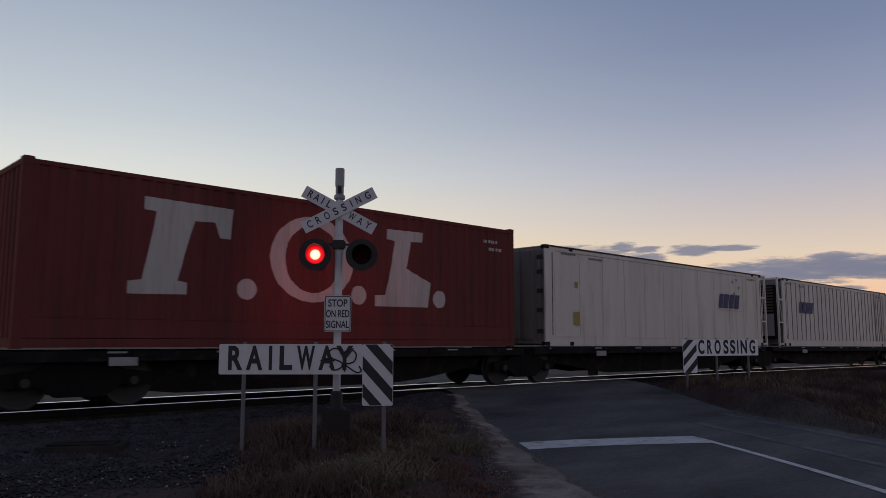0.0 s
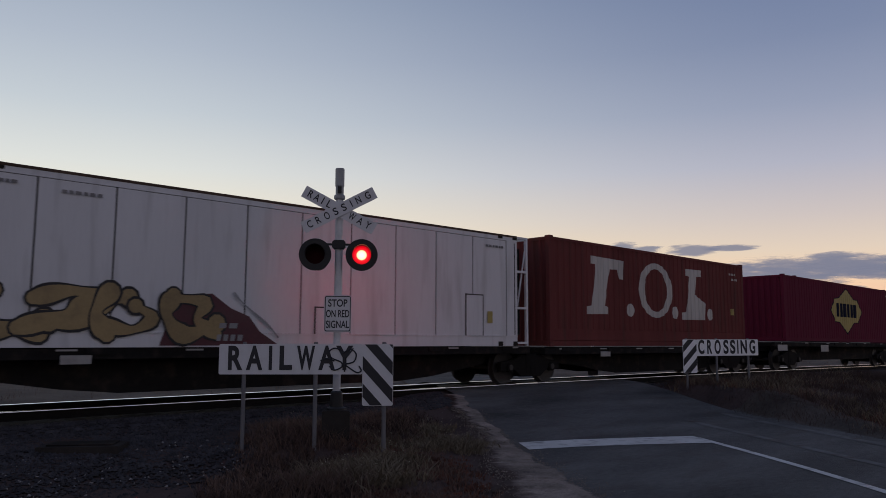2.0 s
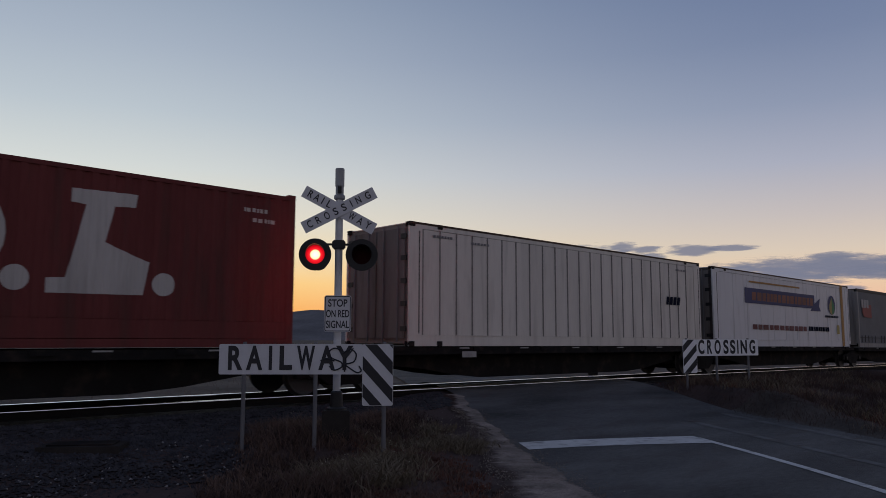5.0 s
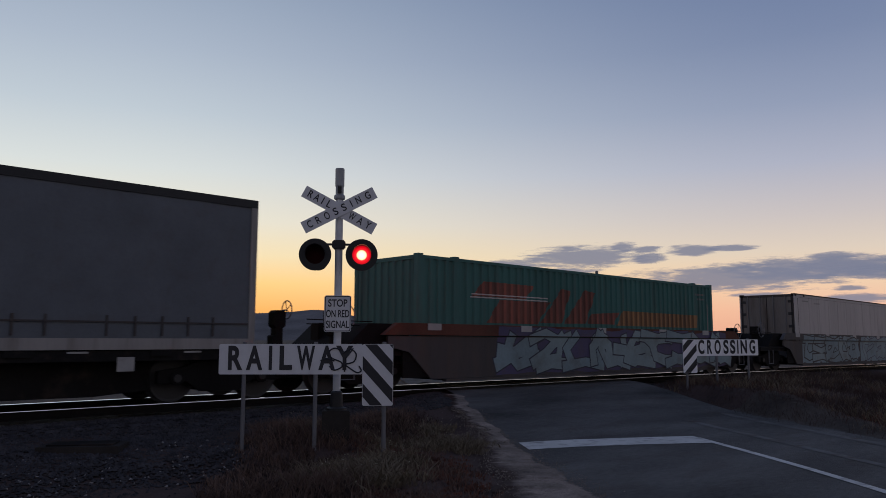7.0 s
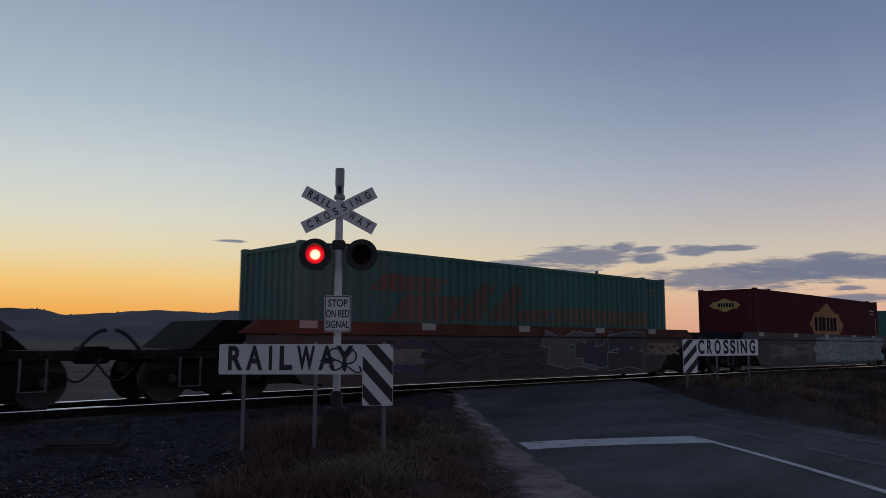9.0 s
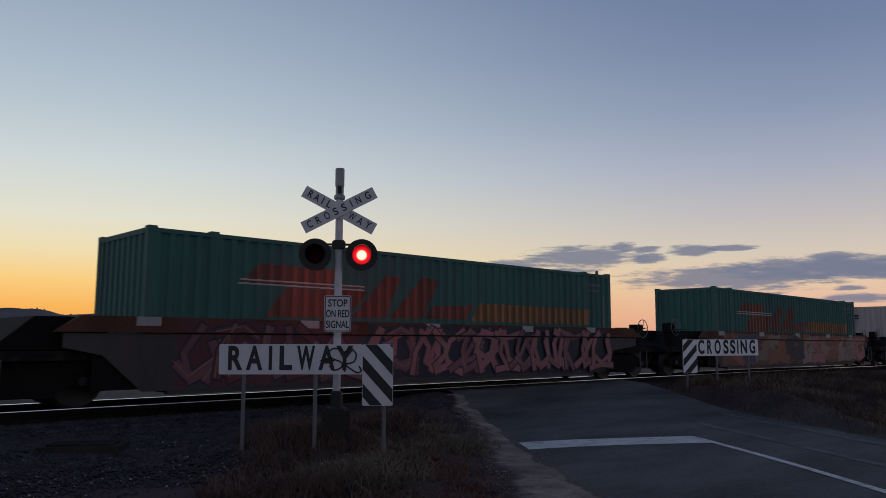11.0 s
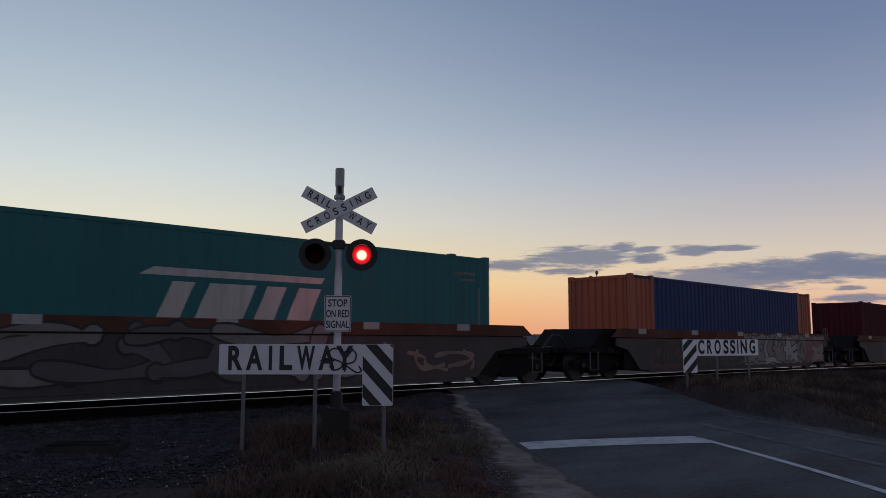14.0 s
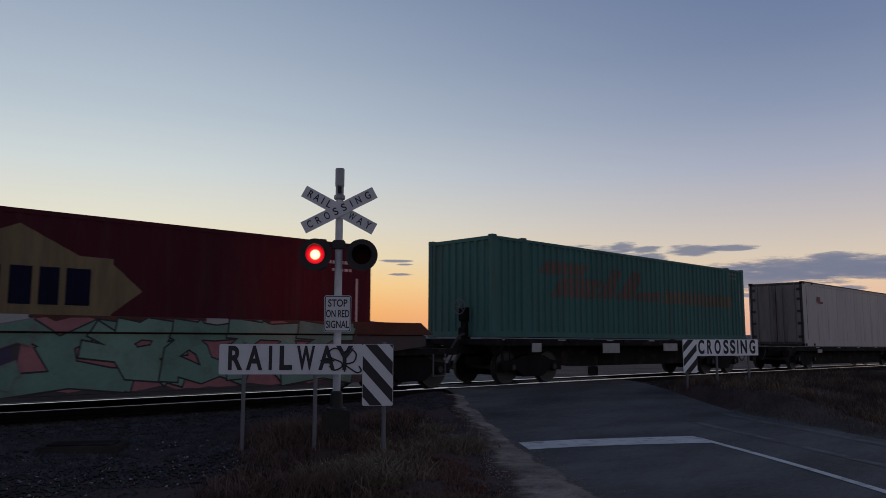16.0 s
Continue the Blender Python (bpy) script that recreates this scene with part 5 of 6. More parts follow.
FLAT = "black steel container wagon with a deep belly girder"
wagon(flat_wagon(2.36, 16.26, (4.76, 16.46), FLAT, 1.0, (True, False)))
wagon(flat_wagon(16.60, 31.40, (31.60,), FLAT, 1.02, (False, False)))
wagon(flat_wagon(32.01, 47.31, (47.51,), FLAT, 1.02, (False, False)))
wagon(flat_wagon(47.68, 62.88, (63.08,), FLAT, 1.04, (False, False)))
wagon(flat_wagon(63.43, 77.03, (75.03,), FLAT, 1.0, (False, True), wheel_at=76.53))
wagon(flat_wagon(78.55, 95.25, (80.55, 93.05), "black steel container wagon with white data placards", 1.22, plates=((0.02, 0.95, 0.2), (0.3, 0.9, 0.25)), wheel_at=None))
wagon(flat_wagon(96.99, 110.99, (98.99, 111.29), FLAT, 1.02, (True, False), plates=((0.3, 1.5, 0.34), (0.45, 0.45, 0.12)), wheel_at=97.14))
wagon(flat_wagon(111.58, 125.98, (126.28,), FLAT, 1.02, (False, False), plates=()))
wagon(flat_wagon(126.66, 142.16, (142.41,), FLAT, 1.04, (False, False)))
wagon(flat_wagon(142.84, 157.44, (157.69,), FLAT, 1.04, (False, False)))
wagon(flat_wagon(158.02, 171.92, (169.82,), FLAT, 1.0, (False, True), plates=((0.7, 0.3, 0.2),), wheel_at=171.52))
STANDS = ((True, True), (True, False), (False, False), (False, False), (False, True), (True, True), (True, False), (False, False), (False, True), (False, False))
for i, (side, chord, label) in enumerate((
        (WELLGREY, RUST, "grey well wagon sprayed with pale blue graffiti"), (WELLGREY, WELLGREY, "grey well wagon sprayed with blue and violet graffiti"),
        (WELLGREY, RUST, "grimy brown-grey well wagon with a little graffiti"), (WELLGREY, WELLGREY, "grey well wagon with pale graffiti"),
        (WELLGREY, RUST, "well wagon sprayed with red and blue graffiti"), (WELLGREY, RUST, "brown well wagon sprayed with orange graffiti"),
        (WELLGREY, RUST, "grimy grey well wagon with sparse graffiti"), (WELLGREY, RUST, "grey well wagon with grey looping graffiti"),
        (WELLGREY, RUST, "brown well wagon with white and black graffiti"), (WELLGREY, RUST, "brown well wagon sprayed with green graffiti"))):
    WELLS.append(wagon(well_wagon(182.05 + 21.47 * i, side, chord, label, STANDS[i])))
wagon(flat_wagon(386.34, 402.34, (388.54, 399.74), "black steel container wagon with white data placards", 1.25, plates=((0.12, 0.4, 0.2), (0.33, 0.9, 0.25), (0.55, 0.9, 0.2)), wheel_at=386.64))
wagon(flat_wagon(405.05, 422.45, (407.65, 419.85), FLAT, 1.02))

FT48 = 14.63
load(container(12.19, 3.17, RED, "rust red steel container with large faded cream painted marks", kick=True, deep=0.024), 3.58, 12.19, 1.02)
load(reefer(14.4, 2.88, WHITE, "dirty white refrigerated container with a blue mark", frame_at=1), 17.12, 14.4, 1.04)
load(reefer(14.0, 2.9, WHITE, "dirty white ribbed refrigerated container with a blue mark", frame_at=-1, step=0.495, ribs=True, close=1.7), 32.71, 14.0, 1.04)
load(reefer(14.25, 2.98, WHITE2, "white refrigerated container with yellow graffiti", step=1.24, frame_at=1, doors=DOORWHITE, gap=0.017), 48.48, 14.25, 1.04)
load(container(12.19, 3.19, RED, "rust red steel container with large faded cream painted marks", kick=True, deep=0.024), 63.68, 12.19, 1.02)
load(container(FT48, 2.89, CRIMSON, "dark red steel container with a yellow star-edged emblem", inner=1, deep=0.014), 79.7, FT48, 1.24)
load(container(12.19, 2.94, MAROON, "maroon steel container with a small yellow emblem", deep=0.024), 98.19, 12.19, 1.04)
bars_end(load(container(12.19, 3.17, RED, "rust red steel container with large cream marks and end doors", kick=True, deep=0.024), 112.58, 12.19, 1.02), 12.19, 3.17, 2.5, RED)
load(reefer(14.0, 2.98, WHITE, "dirty white ribbed refrigerated container with a dark mark", step=0.56, ribs=True), 127.96, 14.0, 1.04)
load(reefer(14.0, 2.98, WHITE2, "white refrigerated container with a blue banner and round emblem", frame_at=0), 142.94, 14.0, 1.02)
load(curtain_sider(12.19, 2.98, "slate grey curtain-sided container with a red patch"), 158.22, 12.19, 1.0)
WELLZ = 0.34
load(container(FT48, 2.93, GREEN, "weathered green steel container with faded orange emblem", inner=1), 174.73, FT48, WELLZ)
load(reefer(14.0, 3.0, GREY, "off-white refrigerated container with an end frame", frame_at=1), 196.89, 14.0, WELLZ)
load(container(FT48, 2.93, GREEN, "weathered green steel container with faded red emblem", inner=1), 217.93, FT48, WELLZ)
load(container(FT48, 3.04, DKRED, "dark red steel container with yellow emblems on side and end", inner=1, deep=0.014, smooth_end=True), 239.56, FT48, WELLZ)
load(container(FT48, 2.91, GREEN, "weathered green steel container with faded orange emblem", inner=1), 261.0, FT48, WELLZ)
load(container(FT48, 2.91, GREEN, "weathered green steel container with faded orange emblem", inner=1), 282.39, FT48, WELLZ)
load(container(FT48, 3.02, GREY, "off-white steel container with black spray scrawl", inner=1, deep=0.03), 303.82, FT48, WELLZ)
load(container(FT48, 3.0, TEAL, "teal steel container with white slanting marks", inner=1, deep=0.011, smooth_end=True), 325.24, FT48, WELLZ)
load(container(FT48, 3.03, ORANGE, "orange and blue steel container", inner=1, deep=0.03), 346.55, FT48, WELLZ)
load(container(FT48, 3.0, DKRED, "dark red steel container with an ochre emblem", inner=1, deep=0.014), 367.95, FT48, WELLZ)
load(container(FT48, 2.74, GREEN, "weathered green steel container with faded orange emblem", inner=1), 386.64, FT48, 1.26)
load(reefer(14.0, 2.89, GREY, "grey-white refrigerated container with rusty end doors"), 407.15, 14.0, 1.04)




# ---- paint on the loads and wagons: emblems as plain shapes, graffiti as strokes ----
def clip_x(poly, a, b):
    for lim, s in ((a, 1), (b, -1)):
        out = []
        for i, p in enumerate(poly):
            q = poly[(i + 1) % len(poly)]
            fp, fq = s * (p[0] - lim), s * (q[0] - lim)
            if fp >= 0:
                out.append(p)
            if fp * fq < 0:
                t = fp / (fp - fq)
                out.append((lim, p[1] + (q[1] - p[1]) * t))
        poly = out
        if len(poly) < 3:
            return []
    return poly


def sheet(name, g, material, parent, label):
    """A thin coat of paint as one part; neighbouring pieces share their corners."""
    ids, v, f = {}, [], []
    for q in g.v:
        key = tuple(round(c, 3) for c in q)
        if key not in ids:
            ids[key] = len(v)
            v.append(q)
    for face in g.f:
        r = []
        for i in face:
            k = ids[tuple(round(c, 3) for c in g.v[i])]
            if k not in r:
                r.append(k)
        if len(r) > 2:
            f.append(tuple(r))
    me = bpy.data.meshes.new(name)
    me.from_pydata(v, [], f)
    me.materials.append(material)
    return part(name, me, material, parent, label)


def on_ridges(t, polys, material, label, name="emblem", lift=0.003, hollow=None):
    """Paint that follows the ridges of the side seen at -y. Coordinates from the container's -x end and its base."""
    L, w, deep = t["long"], t["wide"] / 2, t["deep"]
    h = L / 2
    xs = [-h + 0.16, h - 0.16]
    if t["inner"]:
        xs = [-h + 0.16, -6.09, -5.91, 6.09 - 0.18, 6.09, h - 0.16]
    runs = []
    for k, (a, b) in enumerate(zip(xs[::2], xs[1::2])):
        n = max(2, round((b - a) / t["pitch"]))
        p = (b - a) / n
        for i in range(n):
            q = a + i * p
            runs += [(q, q + 0.36 * p, 0, 0), (q + 0.36 * p, q + 0.48 * p, 0, deep), (q + 0.48 * p, q + 0.88 * p, deep, deep), (q + 0.88 * p, q + p, deep, 0)]
        if b < h - 1:
            runs.append((b, xs[2 * k + 2], -0.002, -0.002))
    first = None
    for group in polys:
        g, deep_g, up = Geo(), Geo(), {}
        for m, poly in enumerate(group if isinstance(group[0], list) else [group]):
            poly = [(x - h, z) for x, z in poly]
            for a, b, d0, d1 in runs:
                c = clip_x(poly, a, b)
                if c:
                    # faces down in the ridges' hollows take the second colour, if one is given
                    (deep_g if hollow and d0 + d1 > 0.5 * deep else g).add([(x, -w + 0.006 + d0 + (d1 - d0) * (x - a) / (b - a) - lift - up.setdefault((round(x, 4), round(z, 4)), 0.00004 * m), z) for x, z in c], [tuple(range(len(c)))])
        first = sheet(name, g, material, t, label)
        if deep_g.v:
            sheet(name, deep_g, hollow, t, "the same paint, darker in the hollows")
    return first


def on_flat(t, polys, material, label, y, name="emblem", off=None):
    """Paint on a flat side. off: what to take from x, by default half the length."""
    off = t["long"] / 2 if off is None else off
    first = None
    for k, group in enumerate(polys):
        g, up = Geo(), {}
        for m, poly in enumerate(group if isinstance(group[0], list) else [group]):
            g.add([(x - off, y - 0.0003 * k - up.setdefault((round(x, 4), round(z, 4)), 0.00004 * m), z) for x, z in poly], [tuple(range(len(poly)))])
        first = sheet(name, g, material, t, label)
    return first


def on_end(t, polys, material, label, name="emblem"):
    """Paint on the -x end: y from the side seen (0) to the far side."""
    x = -t["long"] / 2 - 0.006
    for poly in polys:
        first = sheet(name, Geo().add([(x, -t["wide"] / 2 + a, z) for a, z in poly], [tuple(range(len(poly)))]), material, t, label)
    return first


def rect(x0, x1, z0, z1, s=0.0):
    return [(x0, z0), (x1, z0), (x1 + s, z1), (x0 + s, z1)]


def oval(cx, cz, rx, rz, n=28, a0=0.0, a1=360.0):
    return [(cx + rx * math.cos(radians(a0 + (a1 - a0) * i / n)), cz + rz * math.sin(radians(a0 + (a1 - a0) * i / n))) for i in range(n)]


def ring(cx, cz, rx, rz, tx, tz, n=28):
    out = []
    for i in range(n):
        a, b = 2 * math.pi * i / n, 2 * math.pi * (i + 1) / n
        out.append([(cx + rx * math.cos(a), cz + rz * math.sin(a)), (cx + rx * math.cos(b), cz + rz * math.sin(b)),
                    (cx + (rx - tx) * math.cos(b), cz + (rz - tz) * math.sin(b)), (cx + (rx - tx) * math.cos(a), cz + (rz - tz) * math.sin(a))])
    return out


def bars(x0, x1, z0, z1, n, slant=0.0, gap=0.28, seed=0):
    """A word as plain bars."""
    r = random.Random(seed)
    w = [r.uniform(0.7, 1.3) for _ in range(n)]
    k, x, out = (x1 - x0) / sum(w), x0, []
    for q in w:
        out.append(rect(x, x + q * k * (1 - gap), z0, z1, slant))
        x += q * k
    return out


def ribbon(pts, w):
    """A stroke of width w along smooth points, as quads with round ends."""
    P = [Vector(p) for p in pts]
    c = []
    for i in range(len(P) - 1):
        a, b, d, e = P[max(i - 1, 0)], P[i], P[i + 1], P[min(i + 2, len(P) - 1)]
        for k in range(6):
            t = k / 6
            c.append(0.5 * ((2 * b) + (d - a) * t + (2 * a - 5 * b + 4 * d - e) * t * t + (3 * b - a - 3 * d + e) * t ** 3))
    c.append(P[-1])
    left, right = [], []
    for i, p in enumerate(c):
        d = (c[min(i + 1, len(c) - 1)] - c[max(i - 1, 0)])
        d = d.normalized() if d.length > 1e-6 else Vector((1, 0))
        q = Vector((-d.y, d.x)) * w / 2 * (0.75 + 0.25 * math.sin(i * 0.7))
        left.append(p + q), right.append(p - q)
    out = [[tuple(left[i]), tuple(right[i]), tuple(right[i + 1]), tuple(left[i + 1])] for i in range(len(c) - 1)]
    out += [oval(c[0].x, c[0].y, w * 0.38, w * 0.38, 10), oval(c[-1].x, c[-1].y, w * 0.5, w * 0.5, 10)]
    return out


# strokes of a sprayed shape, in a unit square
STROKES = (((0.16, 0.0), (0.05, 0.55), (0.26, 1.0)), ((0.84, 0.0), (0.94, 0.4), (0.72, 1.0)), ((1.1, 0.86), (0.6, 0.98), (0.3, 0.62), (0.42, 0.2), (1.05, 0.1)),
           ((-0.1, 0.8), (0.4, 0.98), (0.86, 0.74), (0.7, 0.34), (0.2, 0.2)), ((0.0, 1.0), (0.44, 0.62), (0.5, 0.3), (1.1, 0.0)), ((-0.1, 0.1), (0.36, 0.36), (0.6, 0.7), (1.15, 0.95)),
           ((-0.1, 0.55), (0.4, 0.42), (1.1, 0.6)), ((-0.1, 0.96), (0.5, 0.86), (1.1, 0.98)), ((-0.05, 0.04), (0.5, 0.14), (1.1, 0.02)),
           ((0.3, 1.0), (0.2, 0.5), (0.5, 0.05), (1.1, 0.3)), ((0.9, 0.02), (0.62, 0.4), (0.8, 0.8), (0.3, 0.98)), ((0.1, 0.3), (0.5, 0.1), (0.9, 0.36), (0.7, 0.72)))


def slab(pts, w, ends=0.0):
    """A thick angular stroke along points, wider towards its ends, as quads."""
    P = [Vector(p) for p in pts]
    P[0] = P[0] + (P[0] - P[1]).normalized() * ends
    P[-1] = P[-1] + (P[-1] - P[-2]).normalized() * ends
    left, right = [], []
    for i, p in enumerate(P):
        a = (p - P[i - 1]).normalized() if i else (P[1] - p).normalized()
        b = (P[i + 1] - p).normalized() if i < len(P) - 1 else a
        d = (a + b).normalized() if (a + b).length > 0.2 else a
        q = Vector((-d.y, d.x))
        miter = min(1.5, 1 / max(0.5, q.dot(Vector((-a.y, a.x)))))
        h = w / 2 * miter * (1.12 if i in (0, len(P) - 1) else 0.92)
        left.append(p + q * h), right.append(p - q * h)
    return [[tuple(left[i]), tuple(right[i]), tuple(right[i + 1]), tuple(left[i + 1])] for i in range(len(P) - 1)]


def split_z(poly, z, keep_up):
    """The part of a shape above or below a height."""
    s = 1 if keep_up else -1
    out = []
    for i, p in enumerate(poly):
        q = poly[(i + 1) % len(poly)]
        fp, fq = s * (p[1] - z), s * (q[1] - z)
        if fp >= 0:
            out.append(p)
        if fp * fq < 0:
            k = fp / (fp - fq)
            out.append((p[0] + (q[0] - p[0]) * k, z))
    return out if len(out) > 2 else []


def on_well(t, polys, material, label, y, name, off=0.0):
    """Paint over a well wagon's wall and, where it reaches so high, over the chord that stands proud of it."""
    low = [q for q in (split_z(p, 1.275, False) for p in polys) if q]
    top = [q for q in (split_z(split_z(p, 1.31, True) or [(0, 0)] * 3, 1.565, False) for p in polys) if q and max(a[1] for a in q) > 1.32]
    if low:
        on_flat(t, [low], material, label, y, name, off)
    if top:
        on_flat(t, [top], material, label, y - 0.052, name, off)


def graffiti(t, x0, x1, z0, z1, y, n, fill, edge, seed, back=None, weight=0.2, off=0.0, label="spray-painted graffiti", shine=None, rim=0.045, round_ends=False, paint=on_well):
    """Thick strokes that interlock and make no letters, each with an edge; fill: one colour or several; back: a colour patch behind them."""
    r = random.Random(seed)
    fills = fill if isinstance(fill, tuple) else (fill,)
    cell, H = (x1 - x0) / n, z1 - z0
    if back:
        edge_top = [(x0 + (x1 - x0) * i / 30 + r.uniform(-0.1, 0.1), z1 - abs(r.gauss(0, 0.05))) for i in range(31)]
        edge_low = [(x1 - (x1 - x0) * i / 30 + r.uniform(-0.1, 0.1), z0 + abs(r.gauss(0, 0.05))) for i in range(31)]
        quads = [[edge_low[30 - i], edge_low[29 - i], edge_top[i + 1], edge_top[i]] for i in range(30)]
        paint(t, quads, back, "sprayed colour patch", y - 0.001, "graffiti_patch", off)
    low, high = z0 + weight * 0.45 + rim, z1 - weight * 0.45 - rim
    for k in range(n):
        tilt, wide = r.uniform(-0.15, 0.3), cell * r.uniform(1.05, 1.4)
        left = x0 + k * cell + r.uniform(-0.08, 0.08) * cell
        outline, body, gleam = [], [], []
        for u in r.sample(STROKES, 2 if round_ends else r.choice((3, 4))):
            pts = []
            for a, b in u:
                b = min(1.0, max(0.0, b + r.uniform(-0.06, 0.06)))
                pts.append((min(max(left + wide * (a + r.uniform(-0.06, 0.06)) + tilt * H * (b - 0.5), x0 - 0.3), x1 + 0.3), low + (high - low) * b))
            w = weight * r.uniform(0.85, 1.2)
            outline += ribbon(pts, w + 2 * rim) if round_ends else slab(pts, w + 2 * rim, rim)
            body += ribbon(pts, w) if round_ends else slab(pts, w)
            if shine and r.random() < 0.7:
                gleam += slab([(a - w * 0.2, min(b + w * 0.18, z1)) for a, b in pts[:3]], 0.026)
        lift = y - 0.002 - 0.0044 * k
        paint(t, outline, edge, "sprayed outline", lift, "graffiti_outline", off)
        paint(t, body, fills[k % len(fills)] if r.random() < 0.75 else r.choice(fills), label, lift - 0.0022, "graffiti", off)
        if gleam:
            paint(t, gleam, shine, "", lift - 0.0042, "graffiti_highlight", off)


def spray(name, c):
    return mat(name, c, 0.6, var=0.3, grime=0.35, scale=3)


SP_BLUE, SP_LILAC = spray("pale blue spray paint", (0.15, 0.22, 0.245)), spray("violet spray paint", (0.035, 0.026, 0.075))
SP_WHITE, SP_DARK = spray("grey-white spray paint", (0.26, 0.26, 0.27)), spray("black spray paint", (0.012, 0.012, 0.016))
SP_GREEN, SP_PINK = spray("mint green spray paint", (0.12, 0.225, 0.175)), spray("pink spray paint", (0.31, 0.115, 0.125))
SP_ORANGE, SP_RED = spray("orange spray paint", (0.22, 0.075, 0.045)), spray("crimson spray paint", (0.13, 0.025, 0.03))
SP_NAVY, SP_YELLOW = spray("blue spray paint", (0.025, 0.045, 0.13)), spray("dull yellow spray paint", (0.30, 0.215, 0.10))
SP_BEIGE, SP_GREY = spray("dirty beige spray paint", (0.20, 0.14, 0.11)), spray("grey spray paint", (0.17, 0.155, 0.15))
SP_MIST, SP_GRIME = spray("pale grey-blue spray paint", (0.17, 0.235, 0.25)), spray("faded grey spray paint", (0.075, 0.07, 0.075))
SP_ROSE, SP_INK = spray("dull rose spray paint", (0.17, 0.06, 0.075)), spray("dark blue spray paint", (0.012, 0.014, 0.035))
SP_FAINT = spray("faded grey lettering paint", (0.20, 0.19, 0.19))
SP_WINE, SP_RUST = spray("wine red spray paint", (0.09, 0.02, 0.03)), spray("red-brown spray paint", (0.13, 0.05, 0.035))
SP_SAND = spray("dull sand spray paint", (0.24, 0.17, 0.14))
SP_VIOLET = spray("violet-blue spray paint", (0.045, 0.038, 0.105))
SP_MINT = spray("light mint spray paint", (0.15, 0.26, 0.20))


def paint_loads():
    for k in "AEH":
        t = LOADS[k]
        marks = [[(1.81, 0.97), (2.92, 1.0), (2.92, 1.22), (2.72, 1.25), (3.02, 2.40), (3.45, 2.42), (3.55, 2.12), (3.78, 2.12), (3.82, 2.72), (2.05, 2.76), (2.05, 2.52), (2.28, 2.50), (2.06, 1.24), (1.81, 1.2)],
                 oval(4.17, 1.16, 0.22, 0.21), oval(6.95, 1.16, 0.22, 0.21), oval(9.42, 1.16, 0.22, 0.21),
                 [(7.42, 0.93), (9.05, 0.95), (9.15, 1.55), (8.98, 1.6), (8.34, 1.85), (8.48, 2.5), (8.85, 2.52), (8.88, 2.76), (7.75, 2.74), (7.75, 2.5), (8.0, 2.48), (7.72, 1.2), (7.42, 1.18)]]
        on_ridges(t, marks + [ring(5.72, 1.87, 1.06, 0.92, 0.36, 0.20)], CREAM, "large faded cream painted marks")
        on_ridges(t, bars(11.0, 11.55, 2.72, 2.80, 6, seed=1) + bars(11.2, 11.75, 2.52, 2.60, 5, seed=2), CREAM, "small pale code bars", "code_bar")
    rows = []
    for z in (0.75, 1.15, 1.28, 1.75, 1.88, 2.62):
        rows += bars(0.35, 1.0, z, z + 0.08, 4, seed=int(z * 50)) + bars(1.5, 2.1, z, z + 0.08, 4, seed=int(z * 70))
    on_end(LOADS["H"], rows, CREAM, "pale code bars on the doors", "code_bar")
    for k in "FGLNOPQSTUV":
        t = LOADS[k]
        x = t["long"]
        on_ridges(t, bars(x - 1.25, x - 0.45, 2.5, 2.57, 7, seed=4) + bars(x - 1.05, x - 0.5, 2.34, 2.40, 5, seed=5) + [rect(x - 0.42, x - 0.36, 0.9, 2.2)], CREAM if k in "FGOU" else SP_GREY, "small pale code bars", "code_bar")
    for k in "BCDIM":
        t = LOADS[k]
        x = t["long"] - 0.5
        on_flat(t, bars(0.75, 1.45, 2.66, 2.72, 6, seed=6) + bars(2.1, 2.8, 2.60, 2.66, 6, seed=7) + bars(x - 1.2, x - 0.5, 2.6, 2.66, 6, seed=8), SP_FAINT, "small grey code bars", -1.262, "code_bar")
    blue_word = bars(0, 1.6, 0, 0.5, 4, 0.12, 0.22, 3)
    for k, x, z, big in (("B", 10.26, 1.42, 1.07), ("C", 2.1, 1.45, 1.0)):
        on_flat(LOADS[k], [[(a * big + x, b * big + z) for a, b in p] for p in blue_word], MARKBLUE, "slanting blue block mark", -1.266)
    on_flat(LOADS["B"], [oval(11.43, 2.45, 0.065, 0.06, 14), oval(11.76, 2.54, 0.065, 0.06, 14), oval(11.95, 2.25, 0.065, 0.06, 14), oval(11.56, 2.0, 0.065, 0.06, 14)], PALEBLUE, "faded pale blue dot", -1.266, "emblem_dot")
    on_flat(LOADS["B"], [rect(10.2, 12.2, 1.335, 1.36)], CREAM, "thin pale line under the mark", -1.2665, "emblem_line")
    on_flat(LOADS["I"], [[(a * 0.6 + 11.6, b * 0.55 + 1.4) for a, b in p] for p in blue_word], NAVY, "slanting dark block mark", -1.266)
    on_flat(LOADS["B"], [rect(1.3, 1.6, 0.6, 1.0), rect(1.38, 1.52, 1.72, 1.88)], YELLOW, "yellow caution sticker", -1.262, "sticker")
    on_flat(LOADS["C"], [rect(12.9, 13.1, 0.6, 1.0)], YELLOW, "yellow caution sticker", -1.266, "sticker")
    t = LOADS["D"]
    on_end(t, [rect(0.6, 1.5, 0.75, 1.22)], AMBER, "yellow placard on the end door", "placard")
    on_flat(t, [rect(12.6, 12.8, 0.6, 0.9)], YELLOW, "yellow caution sticker", -1.262, "sticker")
